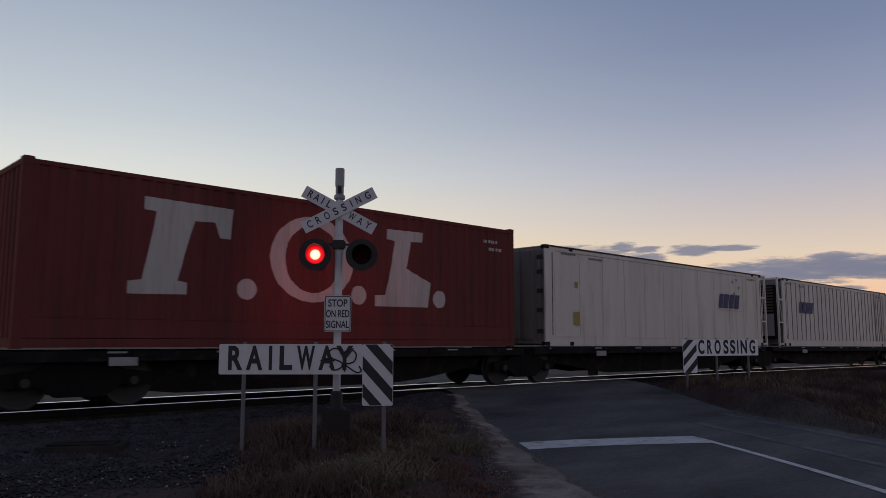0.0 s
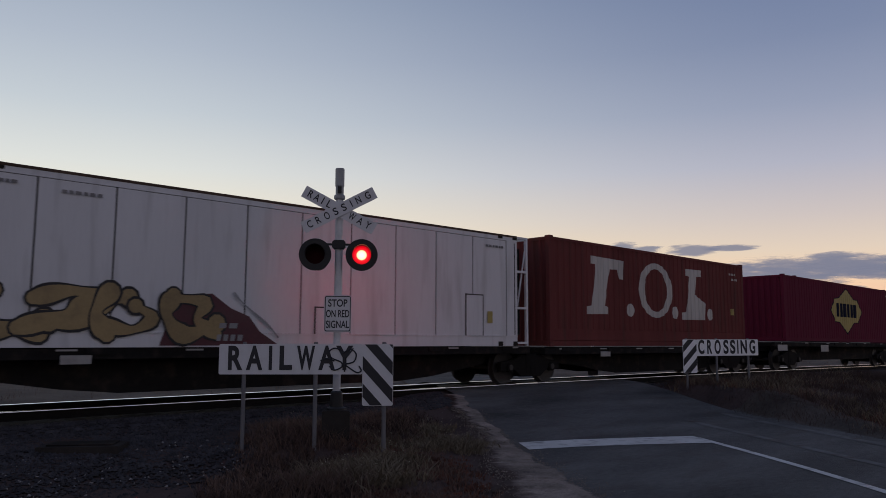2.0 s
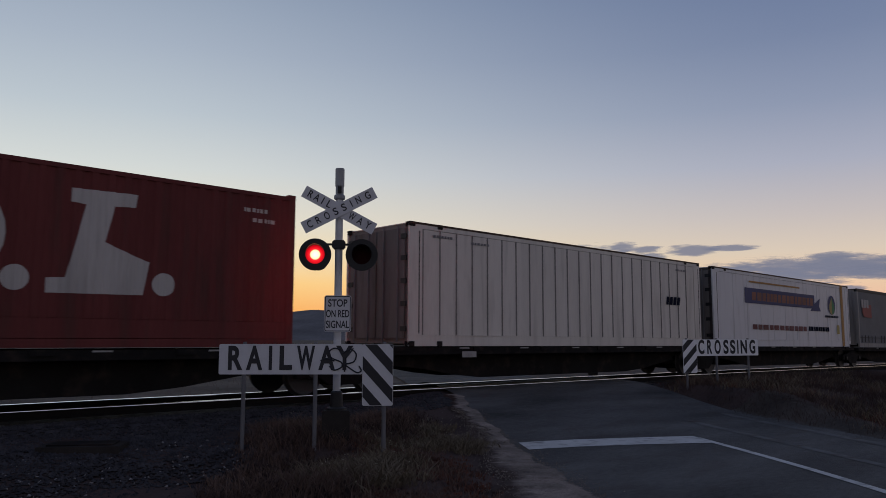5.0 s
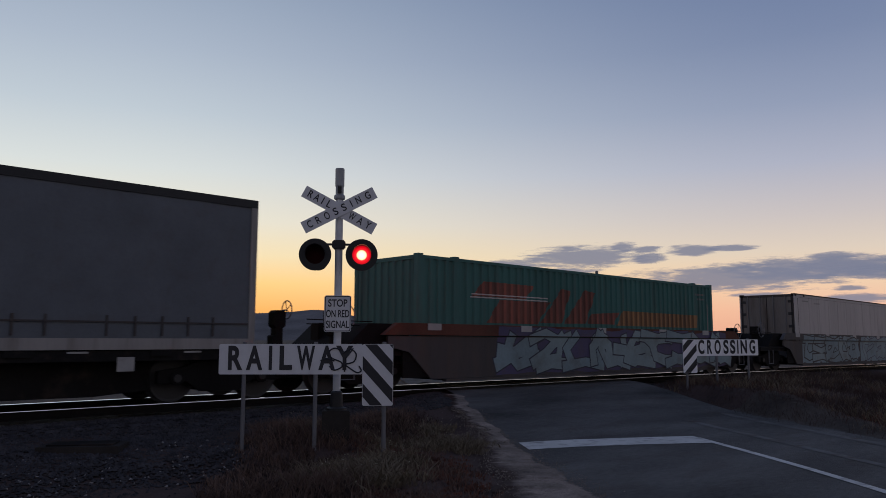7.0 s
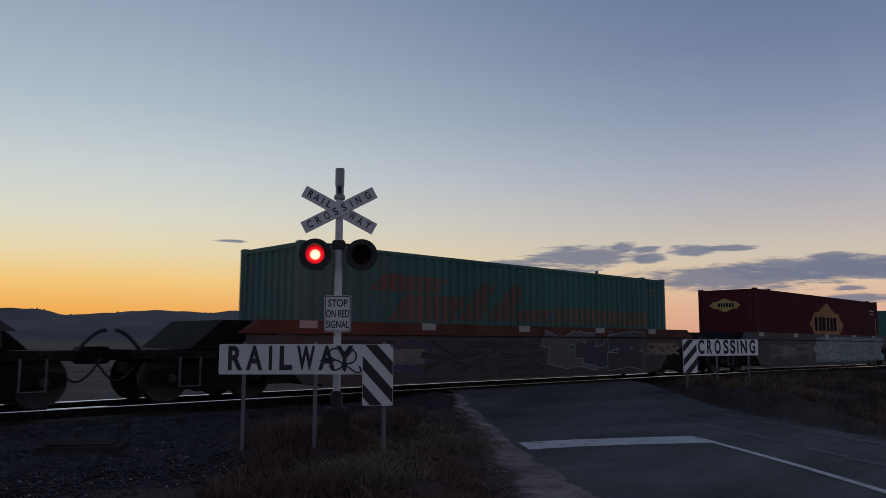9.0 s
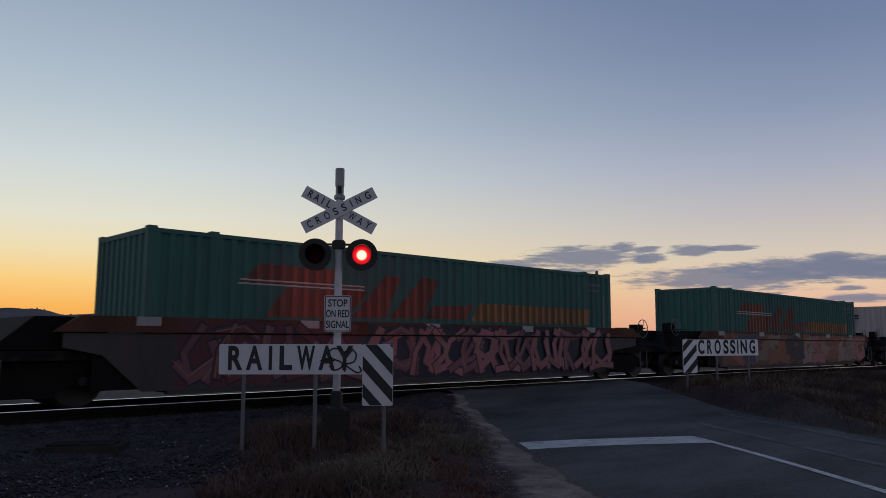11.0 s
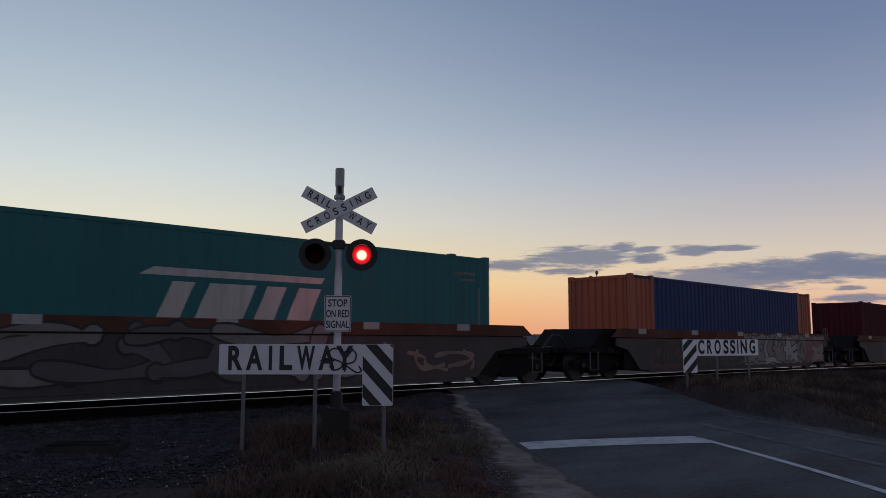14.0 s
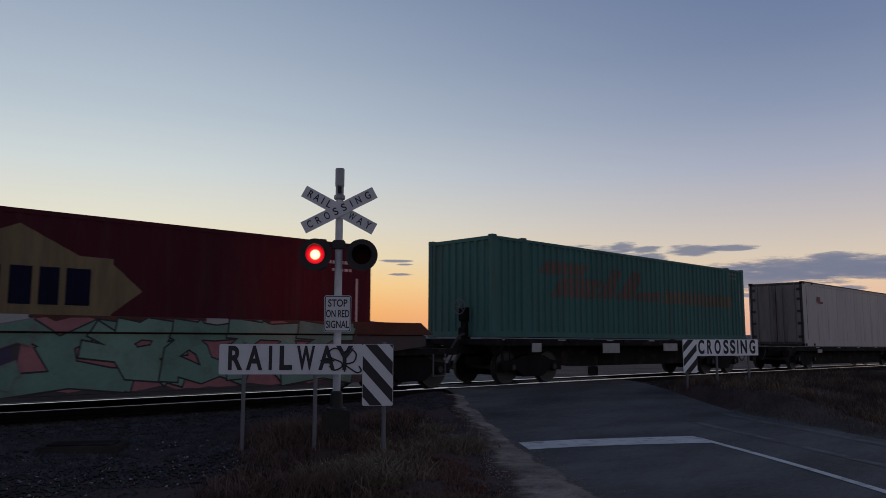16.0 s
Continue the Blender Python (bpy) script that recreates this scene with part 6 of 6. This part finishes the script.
    on_flat(t, [[(0.15, 0.03), (0.9, 0.8), (1.5, 0.3), (1.2, 0.03)], [(3.9, 0.03), (4.2, 0.95), (4.9, 1.02), (5.3, 0.75), (5.7, 0.6), (5.95, 0.3), (6.4, 0.03)]], SP_WINE, "wine red graffiti patch", -1.262, "graffiti_patch")
    flat = lambda th, polys, material, label, y, name, off: on_flat(th, [polys], material, label, y, name, off)
    graffiti(t, 0.75, 4.7, 0.04, 1.14, -1.263, 4, SP_YELLOW, SP_DARK, 26, None, 0.30, t["long"] / 2, "dull yellow bubble graffiti", rim=0.05, round_ends=True, paint=flat)
    on_flat(t, [ribbon([(5.35, 1.05), (5.55, 0.85), (6.1, 0.45), (6.35, 0.2)], 0.05)] + bars(5.05, 5.5, 0.36, 0.46, 2, 0.02, 0.3, 3) + bars(5.0, 5.6, 0.12, 0.24, 4, 0.02, 0.35, 5), SP_WHITE, "small pale sprayed marks", -1.285, "graffiti_detail")
    for x0, x1, z0, z1 in ((7.15, 7.76, 0.27, 0.82), (11.7, 12.3, 0.27, 1.3)):
        hatch = Geo().box(x0 - 7.0, x1 - 7.0, -1.262, -1.255, z0, z1)
        part("hatch", hatch, WHITE2, t, "small side hatch")
        for a in ((x0, x1, z1, z1 + 0.03), (x0 - 0.03, x0, z0, z1 + 0.03), (x1, x1 + 0.03, z0, z1 + 0.03)):
            part("hatch_trim", Geo().box(a[0] - 7.0, a[1] - 7.0, -1.264, -1.25, a[2], a[3]), WELLGREY, t)

    star = [(5.25, 1.52), (5.73, 1.98), (5.73, 2.07), (6.3, 2.12), (7.35, 2.61), (8.3, 2.11), (8.87, 2.1), (8.87, 2.0), (9.4, 1.52), (8.87, 1.08), (8.87, 1.0), (8.2, 0.97), (7.28, 0.44), (6.31, 0.97), (5.72, 0.99), (5.72, 1.08)]
    rimmed = [(7.32 + (x - 7.32) * 1.045, 1.52 + (z - 1.52) * 1.07) for x, z in star]
    star = [(x + 0.09, z) for x, z in star]
    rimmed = [(x + 0.09, z) for x, z in rimmed]
    on_ridges(LOADS["F"], [rimmed], NAVY, "navy rim of the emblem", "emblem_rim", 0.003)
    on_ridges(LOADS["F"], [star], YELLOW, "yellow star-edged emblem", lift=0.006)
    on_ridges(LOADS["F"], bars(5.99, 8.81, 1.22, 1.88, 6, 0.03, 0.2, 4), NAVY, "navy block bars on the emblem", "emblem_bar", 0.009)
    on_ridges(LOADS["F"], [rect(13.7, 13.95, 0.5, 0.8)], YELLOW, "yellow caution sticker", "sticker")
    on_ridges(LOADS["E"], [rect(11.09, 11.37, 1.19, 1.43)], YELLOW, "yellow caution sticker", "sticker")
    on_ridges(LOADS["G"], [oval(1.08, 2.17, 0.36, 0.32)], FADEY, "round yellow emblem")
    on_ridges(LOADS["G"], [slab([(0.86 + 0.1 * k, 2.05 - 0.04 * k), (1.08 + 0.06 * k, 2.2 - 0.05 * k), (1.3, 2.38 - 0.12 * k)], 0.05) for k in range(3)], FADEDARK, "red flame strokes on the emblem", "emblem_stroke", 0.006)
    on_ridges(LOADS["G"], bars(0.8, 1.4, 1.70, 1.76, 5, seed=2), CREAM, "small pale code bars", "code_bar")

    t = LOADS["J"]
    on_flat(t, [[(2.6, 1.72), (9.63, 1.72), (9.63, 2.33), (2.6, 2.33)], [(9.63, 1.95), (10.3, 2.22), (10.15, 1.85), (10.35, 1.62), (9.1, 1.6)]], MARKBLUE, "navy blue banner", -1.262)
    on_flat(t, bars(3.2, 9.5, 1.84, 2.18, 15, 0.03, 0.2, 6), SP_ORANGE, "orange and white block bars on the banner", -1.266, "emblem_bar")
    on_flat(t, bars(3.2, 8.67, 0.68, 0.88, 11, 0, 0.2, 7), SP_RED, "red block bars", -1.262, "emblem_bar")
    on_flat(t, bars(8.84, 11.3, 0.70, 0.90, 9, 0, 0.2, 8) + bars(10.85, 12.5, 1.36, 1.46, 12, 0, 0.2, 9), NAVY, "dark block bars", -1.262, "emblem_bar")
    on_flat(t, [oval(11.70, 1.95, 0.46, 0.46)], MARKBLUE, "round emblem", -1.262)
    on_flat(t, [oval(11.72, 1.82, 0.33, 0.31), [(11.42, 1.92), (11.72, 2.33), (12.02, 1.92)]], YELLOW, "yellow and green leaf shape", -1.265, "emblem_leaf")
    on_flat(t, [[(11.72, 1.52), (11.93, 1.58), (12.04, 1.74), (12.03, 1.92), (11.86, 2.14), (11.72, 2.32)]], LEAF, "", -1.2675, "emblem_leaf")
    on_flat(t, [rect(12.88, 13.2, 0.02, 2.96), rect(3.0, 8.0, 2.55, 2.62)], AMBER, "amber stripe", -1.262, "stripe")
    on_flat(t, [rect(12.24, 12.57, 0.6, 1.02)], YELLOW, "yellow caution sticker", -1.263, "sticker")

    t = LOADS["K"]
    on_flat(t, [[(0.6, 1.75), (0.85, 1.55), (1.98, 1.5), (2.0, 2.2), (0.7, 2.15)]], PATCHRED, "red patch on the curtain", -1.262)
    on_flat(t, bars(0.5, 1.65, 2.02, 2.44, 3, 0.02, 0.18, 5), PLATE, "white block mark", -1.268, "emblem_bar")

    swoosh = [[(1.9, 1.98), (2.32, 2.38), (4.4, 2.36), (4.0, 1.98)], [(2.45, 1.3), (4.5, 1.3), (5.1, 1.93), (2.95, 1.92)], [(4.65, 1.34), (5.62, 2.34), (6.05, 2.3), (5.6, 1.34)],
              [(5.7, 1.34), (6.75, 2.36), (7.3, 2.3), (6.75, 1.36)], [(6.85, 1.36), (8.25, 1.36), (8.55, 1.74), (7.05, 1.66)]]
    tail = [[(8.4, 1.33), (8.75, 1.80), (13.5, 1.78), (13.45, 1.33)]]
    lines = [rect(1.9, 5.0, 2.02, 2.05), rect(1.85, 5.0, 1.94, 1.97)]
    for k, red, z, s in (("L", FADED, 0.0, 1.0), ("N", FAINTRED, 0.0, 1.0), ("P", FADED, 0.0, 1.0), ("Q", FADED, 0.0, 1.0), ("V", FAINTRED, -0.05, 0.95)):
        t = LOADS[k]
        mv = lambda ps: [[(x, b * s + z) for x, b in p] for p in ps]
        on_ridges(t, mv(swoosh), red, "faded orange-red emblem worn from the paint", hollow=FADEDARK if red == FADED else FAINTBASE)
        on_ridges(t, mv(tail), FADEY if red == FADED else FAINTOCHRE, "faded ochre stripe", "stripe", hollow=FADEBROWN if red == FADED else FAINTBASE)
        if red == FADED:
            on_ridges(t, mv(lines), CREAM, "thin pale lines in the emblem", "emblem_line", 0.006)
    t = LOADS["O"]
    u = lambda ps: [[(x + 0.1, z * 0.95 + 0.25) for x, z in p] for p in ps]
    on_ridges(t, u([star]), FADEY, "yellow star-edged emblem")
    on_ridges(t, u(bars(5.9, 8.72, 1.22, 1.88, 6, 0.0, 0.25, 4)), NAVY, "navy block bars on the emblem", "emblem_bar", 0.006)
    on_end(t, [[(0.62 + (x - 5.25) * 0.33, 2.07 + (z - 0.44) * 0.27) for x, z in star]], YELLOW, "small yellow star-edged emblem")
    first = [[(0.62 + (x - 5.25) * 0.33, 2.07 + (z - 0.44) * 0.27) for x, z in p] for p in bars(6.2, 8.4, 1.25, 1.85, 6, 0.0, 0.3, 4)]
    sheet("emblem_bar", Geo().add([(-t["long"] / 2 - 0.009, -t["wide"] / 2 + a, z) for p in first for a, z in p], [tuple(range(4 * i, 4 * i + 4)) for i in range(len(first))]), NAVY, t, "navy block bars on the emblem")
    t = LOADS["U"]
    u = lambda ps: [[(x - 0.05, z * 0.95 + 0.25) for x, z in p] for p in ps]
    on_ridges(t, u([star]), OCHRE, "ochre star-edged emblem")
    on_ridges(t, u(bars(5.9, 8.72, 1.22, 1.88, 6, 0.0, 0.25, 4)), NAVY, "dark block bars on the emblem", "emblem_bar", 0.006)
    t = LOADS["R"]
    r = random.Random(21)
    scrawl = []
    flicks = (((0.1, 0.0), (0.15, 0.6), (0.45, 0.9), (0.5, 0.4), (0.9, 0.1)), ((0.9, 0.75), (0.3, 0.95), (0.25, 0.5), (0.8, 0.35), (0.6, 0.0), (0.0, 0.1)),
              ((0.0, 0.1), (0.4, 0.85), (0.5, 0.8), (0.7, 0.15), (1.2, 0.25)), ((0.2, 0.0), (0.3, 1.0)), ((0.0, 0.5), (0.9, 0.55)), ((0.75, 0.0), (0.6, 0.95), (0.2, 0.7)),
              ((0.1, 0.2), (0.6, 0.75), (1.0, 0.7), (1.0, 0.25), (0.3, 0.05)))
    for a, b, up in ((0.25, 1.75, 0.52), (1.7, 2.5, 0.6), (2.55, 3.65, 0.66), (3.75, 4.75, 0.60), (4.85, 5.7, 0.5)):
        for k in range(9):
            left = a + (b - a - 0.35) * k / 8
            scrawl.append(ribbon([(left + 0.42 * x + r.uniform(-0.05, 0.05) + 0.12 * z, 1.3 + up * min(1.05, max(0.0, z + r.uniform(-0.1, 0.1)))) for x, z in r.choice(flicks)], r.uniform(0.055, 0.085)))
    on_ridges(t, scrawl, SP_DARK, "black spray scrawl", "graffiti")
    on_end(t, [rect(2.0, 2.35, 2.42, 2.52), rect(2.0, 2.3, 2.28, 2.34)], SP_DARK, "dark code bars", "code_bar")
    t = LOADS["S"]
    on_ridges(t, [[(5.42, 2.02), (5.7, 2.17), (9.45, 2.16), (9.35, 2.03)], rect(5.76, 6.2, 1.22, 1.92, 0.3), rect(6.5, 7.5, 1.22, 1.92, 0.3), rect(7.75, 8.2, 1.22, 1.92, 0.3), rect(8.5, 9.05, 1.22, 1.92, 0.3)], CREAM, "white slanting block mark")
    on_end(t, [rect(0.55, 0.85, 2.30, 2.55, -0.1), rect(0.95, 1.25, 2.3, 2.55, -0.1), rect(1.35, 1.7, 2.3, 2.55, -0.1), rect(1.8, 2.2, 2.45, 2.55, -0.1)], CREAM, "white slanting block mark")
    t = LOADS["T"]
    for ob in t.children:
        k = ob.name.split(".")[0]
        if k in ("top_rail", "bottom_rail") or k == "side_wall" and max(abs(c[0]) for c in ob.bound_box) < 6.3:
            ob.data.materials[0] = BLUE
    t = LOADS["W"]
    on_flat(t, [rect(1.5, 1.9, 2.0, 2.25), rect(1.7, 2.2, 1.95, 2.05)], SP_RED, "small faded red mark", -1.262)


def paint_wells():
    y = -1.362
    # wagon, then runs of: from, to, bottom, top, how many shapes, fill, edge, patch behind, stroke, highlight, edge width
    spec = (
        (0, [(-4.6, 8.0, 0.28, 1.56, 9, (SP_BLUE, SP_MIST), SP_INK, SP_VIOLET, 0.30, None, 0.035)]),
        (1, [(-6.3, 0.4, 0.28, 1.56, 5, (SP_BLUE, SP_MIST), SP_DARK, SP_BLUE, 0.27, None, 0.055), (0.9, 7.4, 0.28, 1.56, 5, (SP_MIST, SP_BLUE, SP_MIST), SP_LILAC, SP_BLUE, 0.3, None, 0.03)]),
        (2, [(-6.2, 0.6, 0.34, 1.24, 5, (SP_DARK, SP_LILAC), SP_GRIME, None, 0.15, None, 0.02), (1.0, 5.6, 0.32, 1.5, 3, (SP_GRIME, SP_INK), SP_MIST, None, 0.42, None, 0.028), (6.2, 8.0, 0.72, 1.16, 4, SP_BEIGE, SP_GRIME, None, 0.06, None, 0.01)]),
        (3, [(-6.0, -2.0, 0.4, 1.2, 3, SP_GRIME, SP_DARK, None, 0.16, None, 0.04), (-1.3, 7.6, 0.28, 1.5, 6, (SP_BLUE, SP_MIST), SP_NAVY, SP_MIST, 0.26, None, 0.028)]),
        (4, [(-6.4, -2.2, 0.28, 1.56, 5, (SP_ROSE, SP_RED), SP_INK, SP_WINE, 0.15, SP_BEIGE, 0.035), (-2.0, 7.2, 0.28, 1.56, 13, (SP_PINK, SP_ROSE, SP_PINK), SP_INK, SP_INK, 0.15, SP_BEIGE, 0.03)]),
        (5, [(-6.8, 0.4, 0.28, 1.54, 5, (SP_ORANGE, SP_NAVY, SP_BEIGE, SP_ORANGE, SP_INK), SP_RUST, SP_RUST, 0.3, None, 0.03), (0.6, 8.0, 0.28, 1.56, 7, (SP_SAND, SP_PINK, SP_SAND, SP_ORANGE, SP_GREY), SP_WINE, SP_ORANGE, 0.34, None, 0.025)]),
        (6, [(-4.6, 0.6, 0.34, 1.25, 4, SP_DARK, SP_GRIME, None, 0.26, None, 0.02), (1.0, 7.4, 0.30, 1.5, 6, (SP_GREY, SP_MIST, SP_GREY), SP_INK, None, 0.2, None, 0.045)]),
        (7, [(-5.1, 3.4, 0.28, 1.54, 5, (SP_GREY, SP_GREY, SP_GRIME), SP_DARK, None, 0.30, None, 0.055), (4.6, 6.6, 0.4, 1.0, 2, SP_BEIGE, SP_DARK, None, 0.12, None, 0.02)]),
        (8, [(-6.4, -2.6, 0.30, 1.26, 4, SP_DARK, SP_GRIME, SP_WINE, 0.2, None, 0.015), (-2.2, 0.1, 0.30, 1.26, 2, SP_DARK, SP_GREY, SP_INK, 0.26, None, 0.014), (0.3, 6.0, 0.28, 1.54, 6, (SP_WHITE, SP_GREY), SP_DARK, SP_GREY, 0.2, None, 0.045), (6.1, 8.0, 0.32, 1.54, 2, (SP_ROSE, SP_GREY), SP_WINE, SP_ROSE, 0.22, None, 0.03)]),
        (9, [(-4.9, 0.0, 0.28, 1.5, 5, (SP_INK, SP_LILAC, SP_NAVY, SP_GREEN), SP_GREY, SP_LILAC, 0.2, None, 0.022), (0.1, 6.4, 0.28, 1.56, 5, (SP_GREEN, SP_MINT), SP_DARK, SP_PINK, 0.27, None, 0.03)]))
    for i, runs in spec:
        for k, (x0, x1, z0, z1, n, fill, edge, back, w, shine, rim) in enumerate(runs):
            graffiti(WELLS[i], x0, x1, z0, z1, y, n, fill, edge, 40 + 7 * i + k, back, w, shine=shine, rim=rim, round_ends="looping" in WELLS[i]["label"])


paint_loads()
paint_wells()


def motions():
    # the train hardly ever runs quite evenly: metres ahead of or behind an even run
    even = [-0.135, 0.006, -0.087, -0.032, -0.05, 0.03, 0.086, 0.037, 0.108, 0.086, 0.065, 0.043, 0.022, 0.001, 0.013, 0.042, 0.008, -0.015, -0.052,
            -0.012, 0.028, 0.068, 0.108, 0.148, 0.069, 0.052, 0.037, -0.004, 0.013, 0.023, 0.013, -0.135, -0.172]
    for t, place, z in TRAIN:
        rows = []
        for k, ahead in enumerate(even):
            s = 0.5 * k
            x = place - SPEED * s + ahead
            slope = (rise(x + 6) - rise(x - 6)) / 12
            rows.append((s, pose(x, TRACK_Y, rise(x) + z, 0, -math.degrees(math.atan(slope)), 0)))
        walk(t, rows)
    # wheels roll; every wheelset at the same end of its bogie shares one turning action
    # 88 degrees a row is as close to true rolling as the rows allow
    first, step = {}, 1 / FPS
    for ob in list(scene.objects):
        if ob.name.split(".")[0] != "wheelset":
            continue
        key = ob.location.x > 0
        if key not in first:
            c = ob.location.copy()
            n = round(16 / step)
            walk(ob, [(k * step, pose(*c, 0, -88.0 * k, 0)) for k in range(n + 1)])
            first[key] = ob
        else:
            lead = first[key].animation_data
            ob.rotation_mode = "QUATERNION"
            own = ob.animation_data_create()
            own.action = lead.action
            own.action_slot = lead.action_slot
    # lamps flash in turn
    def flash(lens, starts):
        """The lens turns its lit side out for each spell of starts (on, off)."""
        c = lens.location.copy()
        rows = []
        ev = sorted([(a, 1) for a, _ in starts] + [(b, 0) for _, b in starts])
        lit = any(a <= 0 < b for a, b in starts)
        ang = 0.0 if lit else 178.0
        rows.append((0.0, pose(*c, 0, 0, ang)))
        for t, _ in ev:
            if 0.05 < t < 15.9:
                f0 = round(t * FPS)
                turn = 178 if ang < 90 else -178
                for k in range(3):
                    rows.append(((f0 - 1 + k) / FPS, pose(*c, 0, 0, ang + turn * k / 2)))
                ang += turn
        rows.append((16.0, pose(*c, 0, 0, ang)))
        walk(lens, rows)
    # lenses, period and start of the right lamp's first spell
    for pair, P, A in ((LENSES, 1.3575, 0.085), (FAR_LENSES, 1.45, -0.15)):
        for lens in pair[0::2]:
            flash(lens, [(A + P * (k + 0.5), A + P * (k + 1)) for k in range(-2, 13)])
        for lens in pair[1::2]:
            flash(lens, [(A + P * k, A + P * (k + 0.5)) for k in range(-1, 13)])


motions()
